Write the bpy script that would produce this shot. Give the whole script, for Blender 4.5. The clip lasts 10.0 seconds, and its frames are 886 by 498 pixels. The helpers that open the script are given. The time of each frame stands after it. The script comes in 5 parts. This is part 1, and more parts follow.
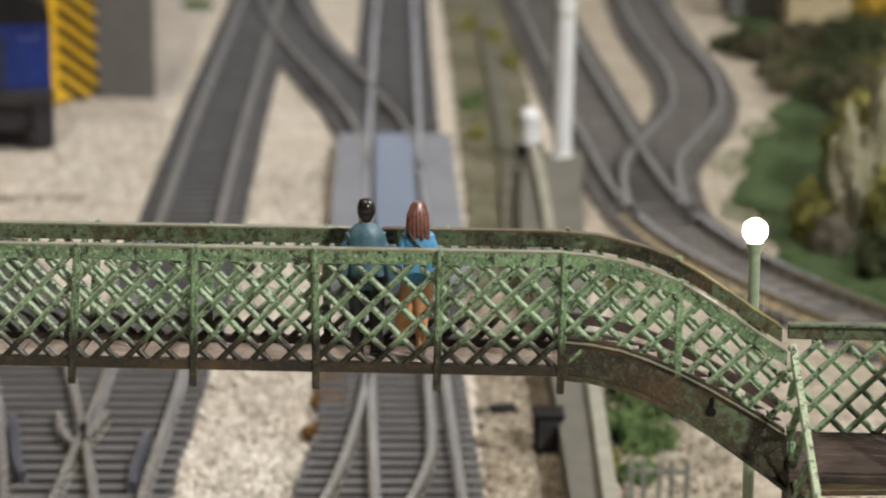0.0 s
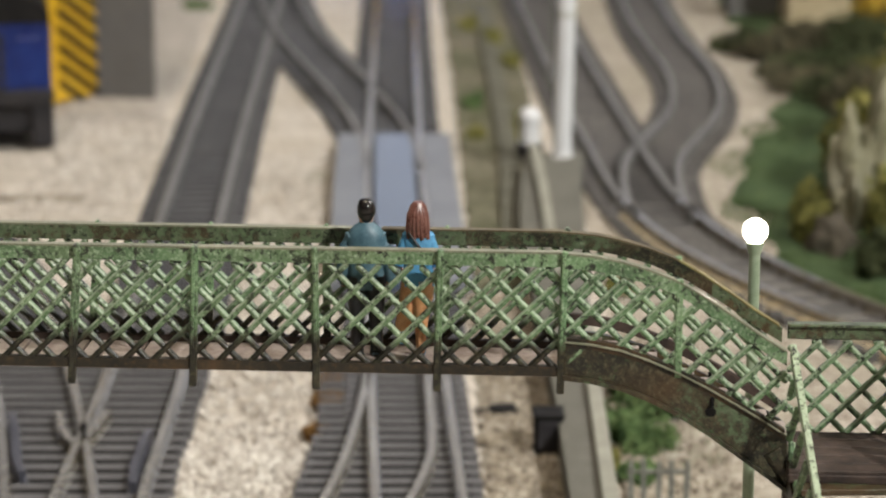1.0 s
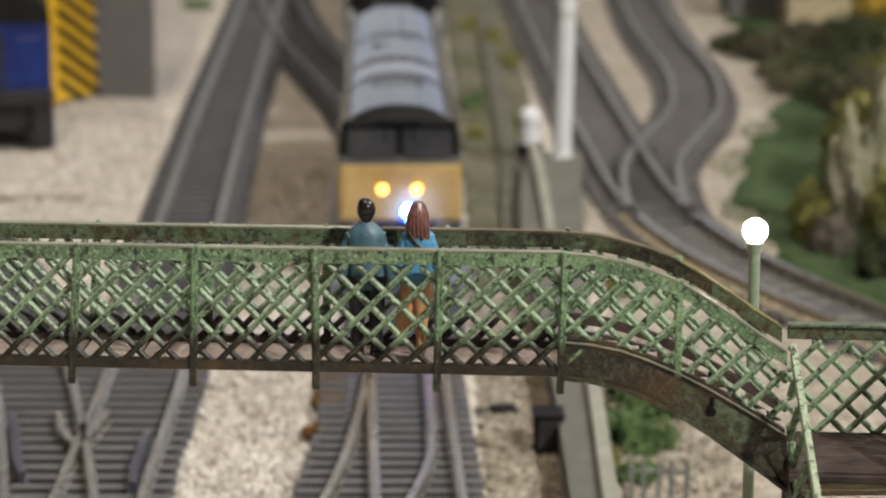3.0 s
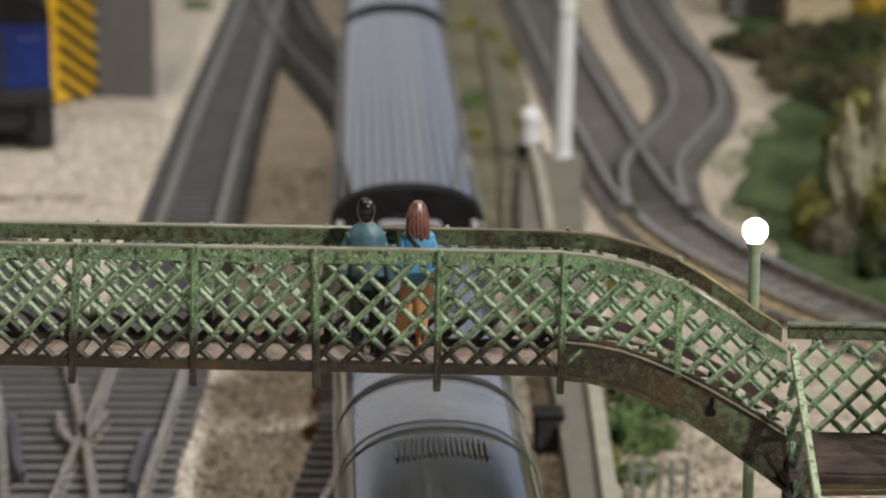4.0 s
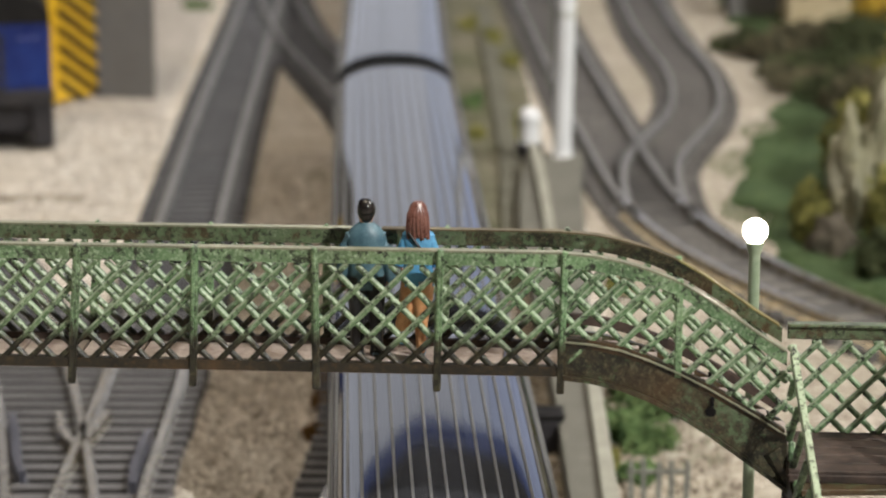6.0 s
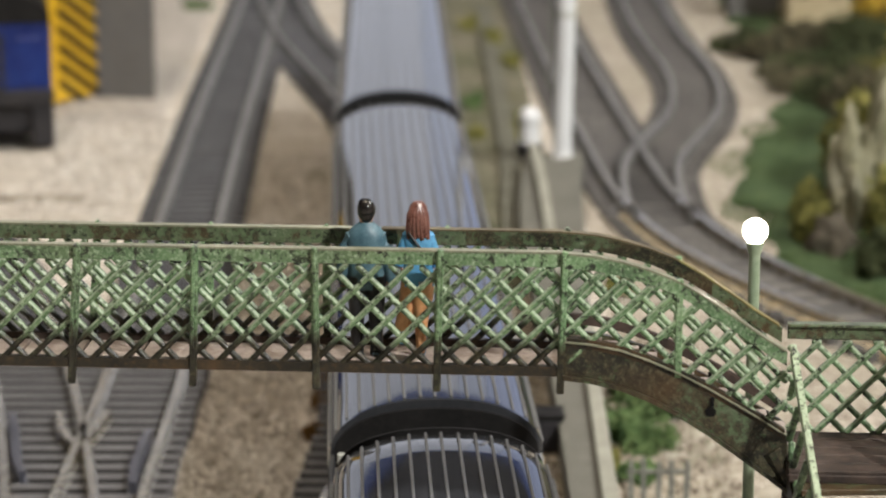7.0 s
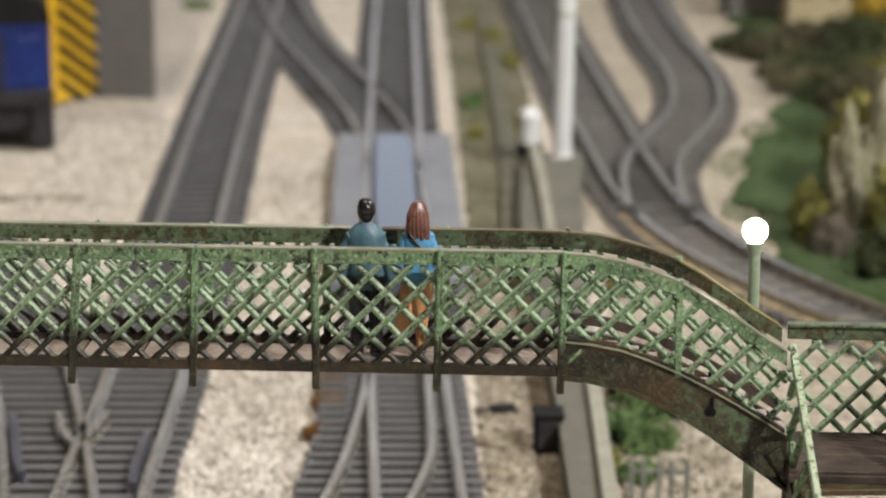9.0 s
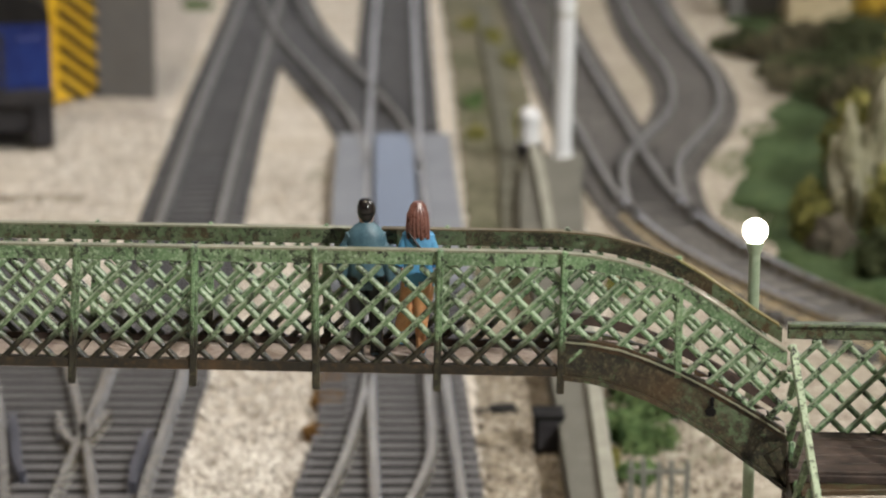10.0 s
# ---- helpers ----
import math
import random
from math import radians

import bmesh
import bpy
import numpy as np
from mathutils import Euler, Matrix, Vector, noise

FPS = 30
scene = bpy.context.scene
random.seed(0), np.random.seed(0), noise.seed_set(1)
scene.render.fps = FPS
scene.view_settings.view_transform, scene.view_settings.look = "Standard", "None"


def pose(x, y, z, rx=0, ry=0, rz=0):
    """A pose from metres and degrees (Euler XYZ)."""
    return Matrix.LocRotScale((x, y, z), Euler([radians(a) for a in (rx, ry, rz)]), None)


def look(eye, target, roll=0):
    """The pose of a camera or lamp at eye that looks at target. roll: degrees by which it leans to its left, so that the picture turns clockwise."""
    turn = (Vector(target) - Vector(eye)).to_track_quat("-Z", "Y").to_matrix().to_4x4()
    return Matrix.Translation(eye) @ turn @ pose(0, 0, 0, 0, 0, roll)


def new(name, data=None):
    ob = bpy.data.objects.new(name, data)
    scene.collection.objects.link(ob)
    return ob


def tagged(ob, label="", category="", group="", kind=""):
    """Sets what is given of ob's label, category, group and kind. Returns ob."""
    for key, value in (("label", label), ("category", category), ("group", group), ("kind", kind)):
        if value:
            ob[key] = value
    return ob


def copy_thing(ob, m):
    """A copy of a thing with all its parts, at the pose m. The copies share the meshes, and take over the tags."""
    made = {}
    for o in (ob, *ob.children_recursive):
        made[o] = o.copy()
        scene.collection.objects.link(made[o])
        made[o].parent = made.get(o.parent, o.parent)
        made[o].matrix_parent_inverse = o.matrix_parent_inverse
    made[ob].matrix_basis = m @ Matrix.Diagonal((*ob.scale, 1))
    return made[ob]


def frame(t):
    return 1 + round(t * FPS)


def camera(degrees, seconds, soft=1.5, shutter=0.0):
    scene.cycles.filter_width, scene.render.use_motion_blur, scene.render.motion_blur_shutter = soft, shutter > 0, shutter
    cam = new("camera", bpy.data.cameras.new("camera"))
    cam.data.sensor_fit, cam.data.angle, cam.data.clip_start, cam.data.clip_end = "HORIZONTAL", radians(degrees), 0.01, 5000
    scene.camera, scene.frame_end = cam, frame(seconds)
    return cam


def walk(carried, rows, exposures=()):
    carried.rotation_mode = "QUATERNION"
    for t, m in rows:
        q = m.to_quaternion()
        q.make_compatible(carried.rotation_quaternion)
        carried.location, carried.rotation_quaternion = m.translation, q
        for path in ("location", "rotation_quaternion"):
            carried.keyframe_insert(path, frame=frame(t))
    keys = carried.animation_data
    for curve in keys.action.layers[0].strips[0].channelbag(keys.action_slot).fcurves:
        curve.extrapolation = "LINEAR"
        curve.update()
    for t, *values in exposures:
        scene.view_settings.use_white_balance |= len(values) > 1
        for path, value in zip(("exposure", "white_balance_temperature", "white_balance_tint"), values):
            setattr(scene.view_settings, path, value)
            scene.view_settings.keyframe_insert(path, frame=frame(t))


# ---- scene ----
cam = camera(19.1, 10.0, soft=2.0)
cam.data.dof.use_dof = True
cam.data.dof.focus_distance = 0.380
cam.data.dof.aperture_fstop = 38.0
cam.data.dof.aperture_blades = 0
EYE = pose(0, 0, 0.176, 90 - 13.2, 0, 0)
walk(cam, [(0.0, EYE), (10.0, EYE)], exposures=[(0.0, -0.05), (2.0, -0.05), (2.7, -0.10), (4.0, -0.22), (4.5, -0.18), (5.0, -0.04), (5.5, 0.06), (7.0, 0.13), (8.0, 0.18), (8.6, 0.13), (9.3, -0.02), (10.0, -0.05)])

MM = 0.001          # every model dimension below is in millimetres
rng = random.Random(7)

# ---- light: a hall with ceiling lamps over the layout ----
world = bpy.data.worlds.new("hall_air")
scene.world = world
world.use_nodes = True
world.node_tree.nodes["Background"].inputs[0].default_value = (0.80, 0.86, 1.0, 1)
world.node_tree.nodes["Background"].inputs[1].default_value = 0.02


def area_lamp(name, x, y, z, target, w, h, watts, colour):
    data = bpy.data.lights.new(name, "AREA")
    data.shape, data.size, data.size_y, data.energy, data.color = "RECTANGLE", w, h, watts, colour
    ob = new(name, data)
    ob.matrix_world = look((x, y, z), target)
    return ob


LAMPS = [
    # x, y, watts, size x, size y, tint
    (1.30, 0.95, 19.0, 0.14, 0.30, (0.98, 0.975, 0.93)),
    (1.24, -1.20, 63.0, 0.10, 0.10, (0.98, 0.975, 0.93)),
    (-0.2, 0.45, 8.2, 1.0, 0.25, (1.0, 0.84, 0.60)),
    (0.1, 2.9, 3.0, 1.2, 0.3, (1.0, 0.90, 0.78)),
]
CEIL = 1.75
for lx, ly, watts, sx, sy, tint in LAMPS:
    area_lamp("ceiling_lamp_light", lx, ly, CEIL - 0.06, (0.0, 0.62, 0.0), sx, sy, watts, tint)


# ---- materials ----
def material(name):
    m = bpy.data.materials.new(name)
    m.use_nodes = True
    return m, m.node_tree, m.node_tree.nodes["Principled BSDF"]


def add(nt, kind, **inputs):
    n = nt.nodes.new(kind)
    for k, v in inputs.items():
        n.inputs[k.replace("_", " ")].default_value = v
    return n


def ramp(nt, fac, stops):
    n = nt.nodes.new("ShaderNodeValToRGB")
    el = n.color_ramp.elements
    while len(el) < len(stops):
        el.new(0.5)
    for e, (p, c) in zip(el, stops):
        e.position, e.color = p, (*c, 1)
    nt.links.new(fac, n.inputs["Fac"])
    return n.outputs["Color"]


def mix(nt, fac, a, b):
    n = nt.nodes.new("ShaderNodeMix")
    n.data_type = "RGBA"
    for value, socket in ((fac, n.inputs[0]), (a, n.inputs[6]), (b, n.inputs[7])):
        if isinstance(value, (int, float)):
            socket.default_value = value
        elif isinstance(value, tuple):
            socket.default_value = (*value, 1)
        else:
            nt.links.new(value, socket)
    return n.outputs[2]


def math_node(nt, op, a, b):
    n = nt.nodes.new("ShaderNodeMath")
    n.operation = op
    for value, socket in zip((a, b), n.inputs):
        if isinstance(value, (int, float)):
            socket.default_value = value
        else:
            nt.links.new(value, socket)
    return n.outputs[0]


def coords(nt, own=False):
    if own:
        n = nt.nodes.new("ShaderNodeTexCoord")
        return n.outputs["Object"]
    return nt.nodes.new("ShaderNodeNewGeometry").outputs["Position"]


def noise_at(nt, co, size_mm, detail=4.0, rough=0.6, distort=0.0):
    n = add(nt, "ShaderNodeTexNoise", Scale=1000.0 / size_mm, Detail=detail, Roughness=rough, Distortion=distort)
    nt.links.new(co, n.inputs["Vector"])
    return n.outputs["Fac"]


def bump(nt, p, height, mm, strength=0.5):
    n = add(nt, "ShaderNodeBump", Strength=strength, Distance=mm * MM)
    nt.links.new(height, n.inputs["Height"])
    nt.links.new(n.outputs["Normal"], p.inputs["Normal"])


def surface(name, base, dark, light, grain=0.6, patch=6.0, rough=0.6, metal=0.0, relief=0.05, own=False, spec=0.5, vary=0.0):
    """A two-scale surface: fine grain between dark and light, slow patches round the base colour."""
    m, nt, p = material(name)
    co = coords(nt, own)
    fine, slow = noise_at(nt, co, grain, 5, 0.65), noise_at(nt, co, patch, 4, 0.6)
    c = ramp(nt, fine, [(0.30, dark), (0.5, base), (0.72, light)])
    c = mix(nt, 0.5, c, ramp(nt, slow, [(0.32, dark), (0.5, base), (0.68, light)]))
    if vary:
        info = nt.nodes.new("ShaderNodeObjectInfo")
        c = mix(nt, math_node(nt, "MULTIPLY", info.outputs["Random"], vary), c, dark)
    nt.links.new(c, p.inputs["Base Color"])
    nt.links.new(math_node(nt, "ADD", math_node(nt, "MULTIPLY", fine, 0.3), rough - 0.15), p.inputs["Roughness"])
    p.inputs["Metallic"].default_value = metal
    p.inputs["Specular IOR Level"].default_value = spec
    if relief:
        bump(nt, p, fine, relief)
    return m


def worn_green(name, grime_to=0.0, patina=0.0, pale=0.0, olive=0.0):
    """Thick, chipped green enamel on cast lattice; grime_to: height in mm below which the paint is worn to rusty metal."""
    m, nt, p = material(name)
    co = coords(nt)
    fine, chips, slow = noise_at(nt, co, 0.55, 4, 0.7), noise_at(nt, co, 1.5, 5, 0.72, 0.4), noise_at(nt, co, 7.0, 4, 0.6)
    specks = noise_at(nt, co, 0.9, 3, 0.6)
    wide = noise_at(nt, co, 24.0, 3, 0.55)
    green = ramp(nt, slow, [(0.30, (0.062, 0.112, 0.055)), (0.5, (0.135, 0.240, 0.112)), (0.70, (0.255, 0.390, 0.200))])
    green = mix(nt, ramp(nt, wide, [(0.42, (0, 0, 0)), (0.62, (0.55, 0.55, 0.55))]), green, (0.105, 0.125, 0.068))
    green = mix(nt, ramp(nt, fine, [(0.50, (0, 0, 0)), (0.68, (1, 1, 1))]), green, (0.40, 0.50, 0.34))
    if olive:
        green = mix(nt, olive, green, (0.105, 0.112, 0.066))
    # pale lightens the green, painting in the light on upper bar edges
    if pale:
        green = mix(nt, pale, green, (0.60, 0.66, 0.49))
    green = mix(nt, ramp(nt, chips, [(0.54, (0, 0, 0)), (0.60, (1, 1, 1))]), green, (0.024, 0.028, 0.018))
    green = mix(nt, ramp(nt, specks, [(0.60, (0, 0, 0)), (0.66, (0.85, 0.85, 0.85))]), green, (0.018, 0.022, 0.014))
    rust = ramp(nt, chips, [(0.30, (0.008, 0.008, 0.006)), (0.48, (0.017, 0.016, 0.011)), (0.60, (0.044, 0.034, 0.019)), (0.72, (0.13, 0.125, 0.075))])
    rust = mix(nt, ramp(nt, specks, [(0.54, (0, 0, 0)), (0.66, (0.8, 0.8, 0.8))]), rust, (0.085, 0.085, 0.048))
    if patina:
        rust = mix(nt, ramp(nt, wide, [(0.44, (0, 0, 0)), (0.62, (0.6, 0.6, 0.6))]), rust, (0.125, 0.068, 0.028))
        rust = mix(nt, ramp(nt, fine, [(0.55, (0, 0, 0)), (0.70, (0.7, 0.7, 0.7))]), rust, (0.17, 0.155, 0.09))
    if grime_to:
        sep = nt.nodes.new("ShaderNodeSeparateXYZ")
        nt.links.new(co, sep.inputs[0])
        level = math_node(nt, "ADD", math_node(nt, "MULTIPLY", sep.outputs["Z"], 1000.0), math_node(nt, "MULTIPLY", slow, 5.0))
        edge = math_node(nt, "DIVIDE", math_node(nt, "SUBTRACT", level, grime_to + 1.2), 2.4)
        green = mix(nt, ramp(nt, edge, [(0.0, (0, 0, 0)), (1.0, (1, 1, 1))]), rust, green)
    if patina:
        mottled = math_node(nt, "ADD", math_node(nt, "MULTIPLY", slow, 0.5), math_node(nt, "MULTIPLY", noise_at(nt, co, 1.1, 5, 0.75), 0.5))
        green = mix(nt, ramp(nt, mottled, [(0.5 - patina, (0, 0, 0)), (0.58 - patina, (1, 1, 1))]), green, rust)
    nt.links.new(green, p.inputs["Base Color"])
    nt.links.new(math_node(nt, "ADD", math_node(nt, "MULTIPLY", fine, 0.4), 0.13), p.inputs["Roughness"])
    bump(nt, p, chips, 0.16, 0.9)
    return m


def ballast(name, base, dark, light, tint):
    """Loose granite grains of about 2 mm with dust between."""
    m, nt, p = material(name)
    co = coords(nt)
    v = add(nt, "ShaderNodeTexVoronoi", Scale=1000.0 / 1.5)
    nt.links.new(co, v.inputs["Vector"])
    sep = nt.nodes.new("ShaderNodeSeparateColor")
    nt.links.new(v.outputs["Color"], sep.inputs[0])
    c = ramp(nt, sep.outputs[0], [(0.05, dark), (0.35, base), (0.9, light)])
    slow = noise_at(nt, co, 45.0, 5, 0.6)
    c = mix(nt, ramp(nt, slow, [(0.40, (0, 0, 0)), (0.66, (0.75, 0.75, 0.75))]), c, tint)
    mid = noise_at(nt, co, 7.0, 4, 0.6)
    c = mix(nt, ramp(nt, mid, [(0.48, (0, 0, 0)), (0.72, (0.45, 0.45, 0.45))]), c, dark)
    nt.links.new(c, p.inputs["Base Color"])
    p.inputs["Roughness"].default_value = 0.9
    p.inputs["Specular IOR Level"].default_value = 0.2
    bump(nt, p, math_node(nt, "SUBTRACT", 1.0, v.outputs["Distance"]), 0.5, 0.6)
    return m


def glow(name, colour, strength):
    m, nt, p = material(name)
    p.inputs["Base Color"].default_value = (*colour, 1)
    p.inputs["Emission Color"].default_value = (*colour, 1)
    p.inputs["Emission Strength"].default_value = strength
    return m


GREEN = worn_green("worn_green_paint")
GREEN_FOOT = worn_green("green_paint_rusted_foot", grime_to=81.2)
EDGE = worn_green("worn_green_lit_tone", pale=0.50)
EDGE_FOOT = worn_green("worn_green_lit_tone_rusted_foot", grime_to=81.2, pale=0.50)
GREEN_FAR = worn_green("green_paint_half_rusted", patina=0.02, olive=0.55)
GREEN_ARCH = worn_green("green_paint_mostly_rusted", patina=0.10, olive=0.45)
RAIL_CAP = surface("pale_lit_edge", (0.235, 0.235, 0.160), (0.105, 0.115, 0.070), (0.40, 0.385, 0.28), 0.8, 9.0, 0.4, 0, 0.04)
RAIL_CAP_RUST = surface("rusted_rail_edge", (0.115, 0.090, 0.050), (0.045, 0.034, 0.020), (0.25, 0.205, 0.125), 0.8, 9.0, 0.5, 0, 0.05)
RAIL_CAP_MOSS = surface("mossy_yellow_rail_edge", (0.19, 0.155, 0.060), (0.075, 0.055, 0.028), (0.36, 0.33, 0.14), 0.8, 5.0, 0.6, 0, 0.05)
RUST = surface("rusty_grimed_metal", (0.030, 0.024, 0.015), (0.010, 0.009, 0.007), (0.135, 0.074, 0.032), 0.8, 9.0, 0.55, 0.1, 0.12)
DECK = surface("weathered_pinkish_deck", (0.46, 0.38, 0.35), (0.22, 0.165, 0.14), (0.62, 0.55, 0.51), 0.7, 7.0, 0.75, 0, 0.05)
BROWN_DECK = surface("rust_brown_landing_boards", (0.050, 0.032, 0.025), (0.016, 0.011, 0.009), (0.115, 0.076, 0.061), 1.3, 4.0, 0.7, 0, 0.06)
# browner and darker than the pale ballast
YARD_BALLAST = ballast("brown_yard_ballast", (0.40, 0.345, 0.285), (0.20, 0.165, 0.13), (0.58, 0.52, 0.45), (0.33, 0.295, 0.225))
GREY_BALLAST = ballast("grey_dusty_ballast", (0.42, 0.375, 0.335), (0.22, 0.19, 0.165), (0.60, 0.555, 0.505), (0.36, 0.325, 0.28))
MOSSY_DIRT = ballast("mossy_olive_dirt", (0.155, 0.140, 0.098), (0.070, 0.064, 0.042), (0.29, 0.26, 0.195), (0.080, 0.090, 0.042))
BALLAST = ballast("pale_granite_ballast", (0.56, 0.50, 0.435), (0.29, 0.25, 0.21), (0.78, 0.73, 0.665), (0.48, 0.42, 0.345))
SLEEPER = surface("dark_plastic_sleeper", (0.066, 0.065, 0.071), (0.034, 0.033, 0.036), (0.125, 0.122, 0.126), 0.8, 8.0, 0.6, 0, 0.05)
TIMBER = surface("grey_turnout_timber", (0.122, 0.117, 0.122), (0.08, 0.076, 0.08), (0.175, 0.168, 0.172), 0.8, 8.0, 0.6, 0, 0.05)
RAIL_OLD = surface("tarnished_siding_rail", (0.26, 0.25, 0.245), (0.16, 0.155, 0.15), (0.36, 0.35, 0.34), 1.0, 12.0, 0.5, 0.5, 0.0)
RAIL = surface("nickel_silver_rail", (0.46, 0.42, 0.36), (0.30, 0.27, 0.22), (0.58, 0.55, 0.48), 1.0, 12.0, 0.24, 0.75, 0.0)
SLEEPER_DUSTY = surface("dust_covered_sleeper", (0.105, 0.097, 0.092), (0.06, 0.055, 0.053), (0.17, 0.158, 0.148), 0.8, 8.0, 0.75, 0, 0.05, vary=0.5)
RAIL_DARK = surface("tarnished_check_rail", (0.10, 0.10, 0.125), (0.05, 0.05, 0.06), (0.17, 0.17, 0.20), 1.0, 12.0, 0.4, 0.6, 0.0)
SHOULDER = surface("grey_dust_shoulder", (0.085, 0.082, 0.083), (0.05, 0.048, 0.048), (0.13, 0.125, 0.12), 1.2, 10.0, 0.85, 0, 0.1)
BED = ballast("grey_dusty_track_bed", (0.21, 0.195, 0.18), (0.10, 0.092, 0.085), (0.34, 0.315, 0.285), (0.17, 0.16, 0.145))
DIRT = ballast("brownish_dirty_ballast", (0.29, 0.245, 0.19), (0.12, 0.095, 0.07), (0.48, 0.42, 0.34), (0.22, 0.18, 0.125))
CONCRETE = surface("cast_grey_concrete", (0.150, 0.144, 0.120), (0.108, 0.103, 0.084), (0.205, 0.197, 0.17), 0.9, 12.0, 0.85, 0, 0.04)
TROUGH = surface("mossy_trough_concrete", (0.125, 0.120, 0.088), (0.070, 0.068, 0.043), (0.19, 0.18, 0.145), 1.2, 10.0, 0.9, 0, 0.05)
COPING = surface("pale_concrete_coping", (0.32, 0.31, 0.26), (0.23, 0.225, 0.185), (0.41, 0.40, 0.34), 0.9, 9.0, 0.85, 0, 0.04)
WHITE = surface("off_white_paint", (0.80, 0.80, 0.82), (0.68, 0.68, 0.70), (0.85, 0.85, 0.86), 0.8, 9.0, 0.45, 0, 0.01)
BLACK = surface("matt_black", (0.012, 0.011, 0.011), (0.006, 0.006, 0.006), (0.024, 0.022, 0.022), 0.8, 6.0, 0.65, 0, 0.02, spec=0.15)
LAMP_GREEN = surface("pale_green_lamp_paint", (0.30, 0.37, 0.25), (0.20, 0.26, 0.16), (0.40, 0.46, 0.34), 0.8, 8.0, 0.4, 0, 0.02)
PICKET = surface("grey_weathered_picket", (0.20, 0.20, 0.175), (0.10, 0.10, 0.085), (0.30, 0.30, 0.27), 0.6, 4.0, 0.8, 0, 0.03)
BLUE = surface("deep_blue_enamel", (0.008, 0.024, 0.16), (0.004, 0.010, 0.07), (0.016, 0.045, 0.22), 1.2, 14.0, 0.3, 0, 0.01)
YELLOW = surface("chrome_yellow_paint", (0.72, 0.42, 0.02), (0.52, 0.28, 0.012), (0.82, 0.52, 0.05), 1.2, 14.0, 0.4, 0, 0.01)
NOSE = surface("faded_yellow_nose_paint", (0.58, 0.38, 0.13), (0.40, 0.25, 0.08), (0.70, 0.50, 0.22), 1.2, 10.0, 0.4, 0, 0.01)
UNDERFRAME = surface("sooty_underframe", (0.022, 0.02, 0.024), (0.009, 0.009, 0.01), (0.05, 0.045, 0.048), 1.0, 8.0, 0.6, 0.1, 0.05)
SHED_GREY = surface("grey_shed_render", (0.15, 0.145, 0.14), (0.12, 0.115, 0.11), (0.18, 0.175, 0.17), 1.5, 30.0, 0.8, 0, 0.02)
GREY_LOCO = surface("loco_grey_paint_and_roof_sheen", (0.15, 0.152, 0.155), (0.11, 0.112, 0.115), (0.19, 0.193, 0.195), 1.5, 14.0, 0.22, 0.0, 0.005)
GREY_PANEL = surface("grey_green_roof_panel", (0.062, 0.066, 0.058), (0.045, 0.048, 0.042), (0.080, 0.084, 0.075), 1.5, 16.0, 0.23, 0.0, 0.0)
ROOF_RIB = surface("satin_grey_roof_rib", (0.115, 0.112, 0.108), (0.085, 0.083, 0.08), (0.15, 0.147, 0.14), 1.0, 15.0, 0.40, 0.0, 0.0)
ROOF = surface("glossy_grey_coach_roof", (0.036, 0.037, 0.041), (0.027, 0.028, 0.031), (0.050, 0.051, 0.056), 1.0, 15.0, 0.20, 0.0, 0.0, spec=0.65)
COACH_BLUE = surface("blue_grey_coach_side", (0.08, 0.10, 0.15), (0.05, 0.06, 0.09), (0.12, 0.14, 0.19), 1.0, 15.0, 0.35, 0.0, 0.003)
CREAM = surface("pale_grey_stripe", (0.52, 0.52, 0.48), (0.40, 0.40, 0.36), (0.62, 0.62, 0.58), 1.0, 10.0, 0.4, 0, 0.003)
TURF = surface("flock_grass", (0.062, 0.094, 0.043), (0.028, 0.048, 0.022), (0.110, 0.142, 0.068), 1.6, 14.0, 0.95, 0, 0.6, spec=0.1)
ROCK = surface("mossy_grey_rock_face", (0.26, 0.245, 0.155), (0.11, 0.11, 0.055), (0.46, 0.43, 0.34), 2.2, 14.0, 0.85, 0, 0.6)
EARTH = surface("dark_earth_bank", (0.075, 0.062, 0.045), (0.030, 0.026, 0.020), (0.14, 0.12, 0.085), 2.0, 14.0, 0.9, 0, 0.4)
SAND = surface("sandy_plaster_wall", (0.52, 0.42, 0.27), (0.40, 0.31, 0.19), (0.62, 0.52, 0.36), 1.5, 10.0, 0.85, 0, 0.03)
HALL = surface("plain_hall_wall", (0.42, 0.41, 0.40), (0.39, 0.38, 0.37), (0.45, 0.44, 0.43), 20.0, 400.0, 0.85, 0, 0.0)
HALL_DARK = surface("hall_dark_for_roof_reflection", (0.040, 0.040, 0.042), (0.034, 0.034, 0.036), (0.047, 0.047, 0.05), 20.0, 400.0, 0.9, 0, 0.0)
WINDSCREEN = surface("smoked_windscreen", (0.055, 0.055, 0.060), (0.035, 0.035, 0.038), (0.08, 0.078, 0.08), 2.0, 10.0, 0.12, 0, 0.0)
PLATE = surface("blue_grey_acrylic_plate", (0.075, 0.105, 0.165), (0.055, 0.08, 0.13), (0.10, 0.135, 0.20), 2.0, 20.0, 0.13, 0, 0.0)
for glossy, value in ((ROOF, 0.03), (PLATE, 0.13), (GREY_LOCO, 0.10), (GREY_PANEL, 0.09)):
    tree = glossy.node_tree
    tree.nodes["Principled BSDF"].inputs["Roughness"].default_value = value
    for link in list(tree.links):
        if link.to_socket.name == "Roughness":
            tree.links.remove(link)
PLATE_EDGE = surface("pale_grey_plate_edge", (0.20, 0.21, 0.24), (0.15, 0.16, 0.185), (0.26, 0.27, 0.30), 2.0, 20.0, 0.5, 0, 0.01)
LAMP_ON = glow("lit_globe", (1.0, 0.93, 0.78), 14.0)
HEAD_ON = glow("lit_blue_white_headlamp", (0.11, 0.26, 1.0), 170.0)
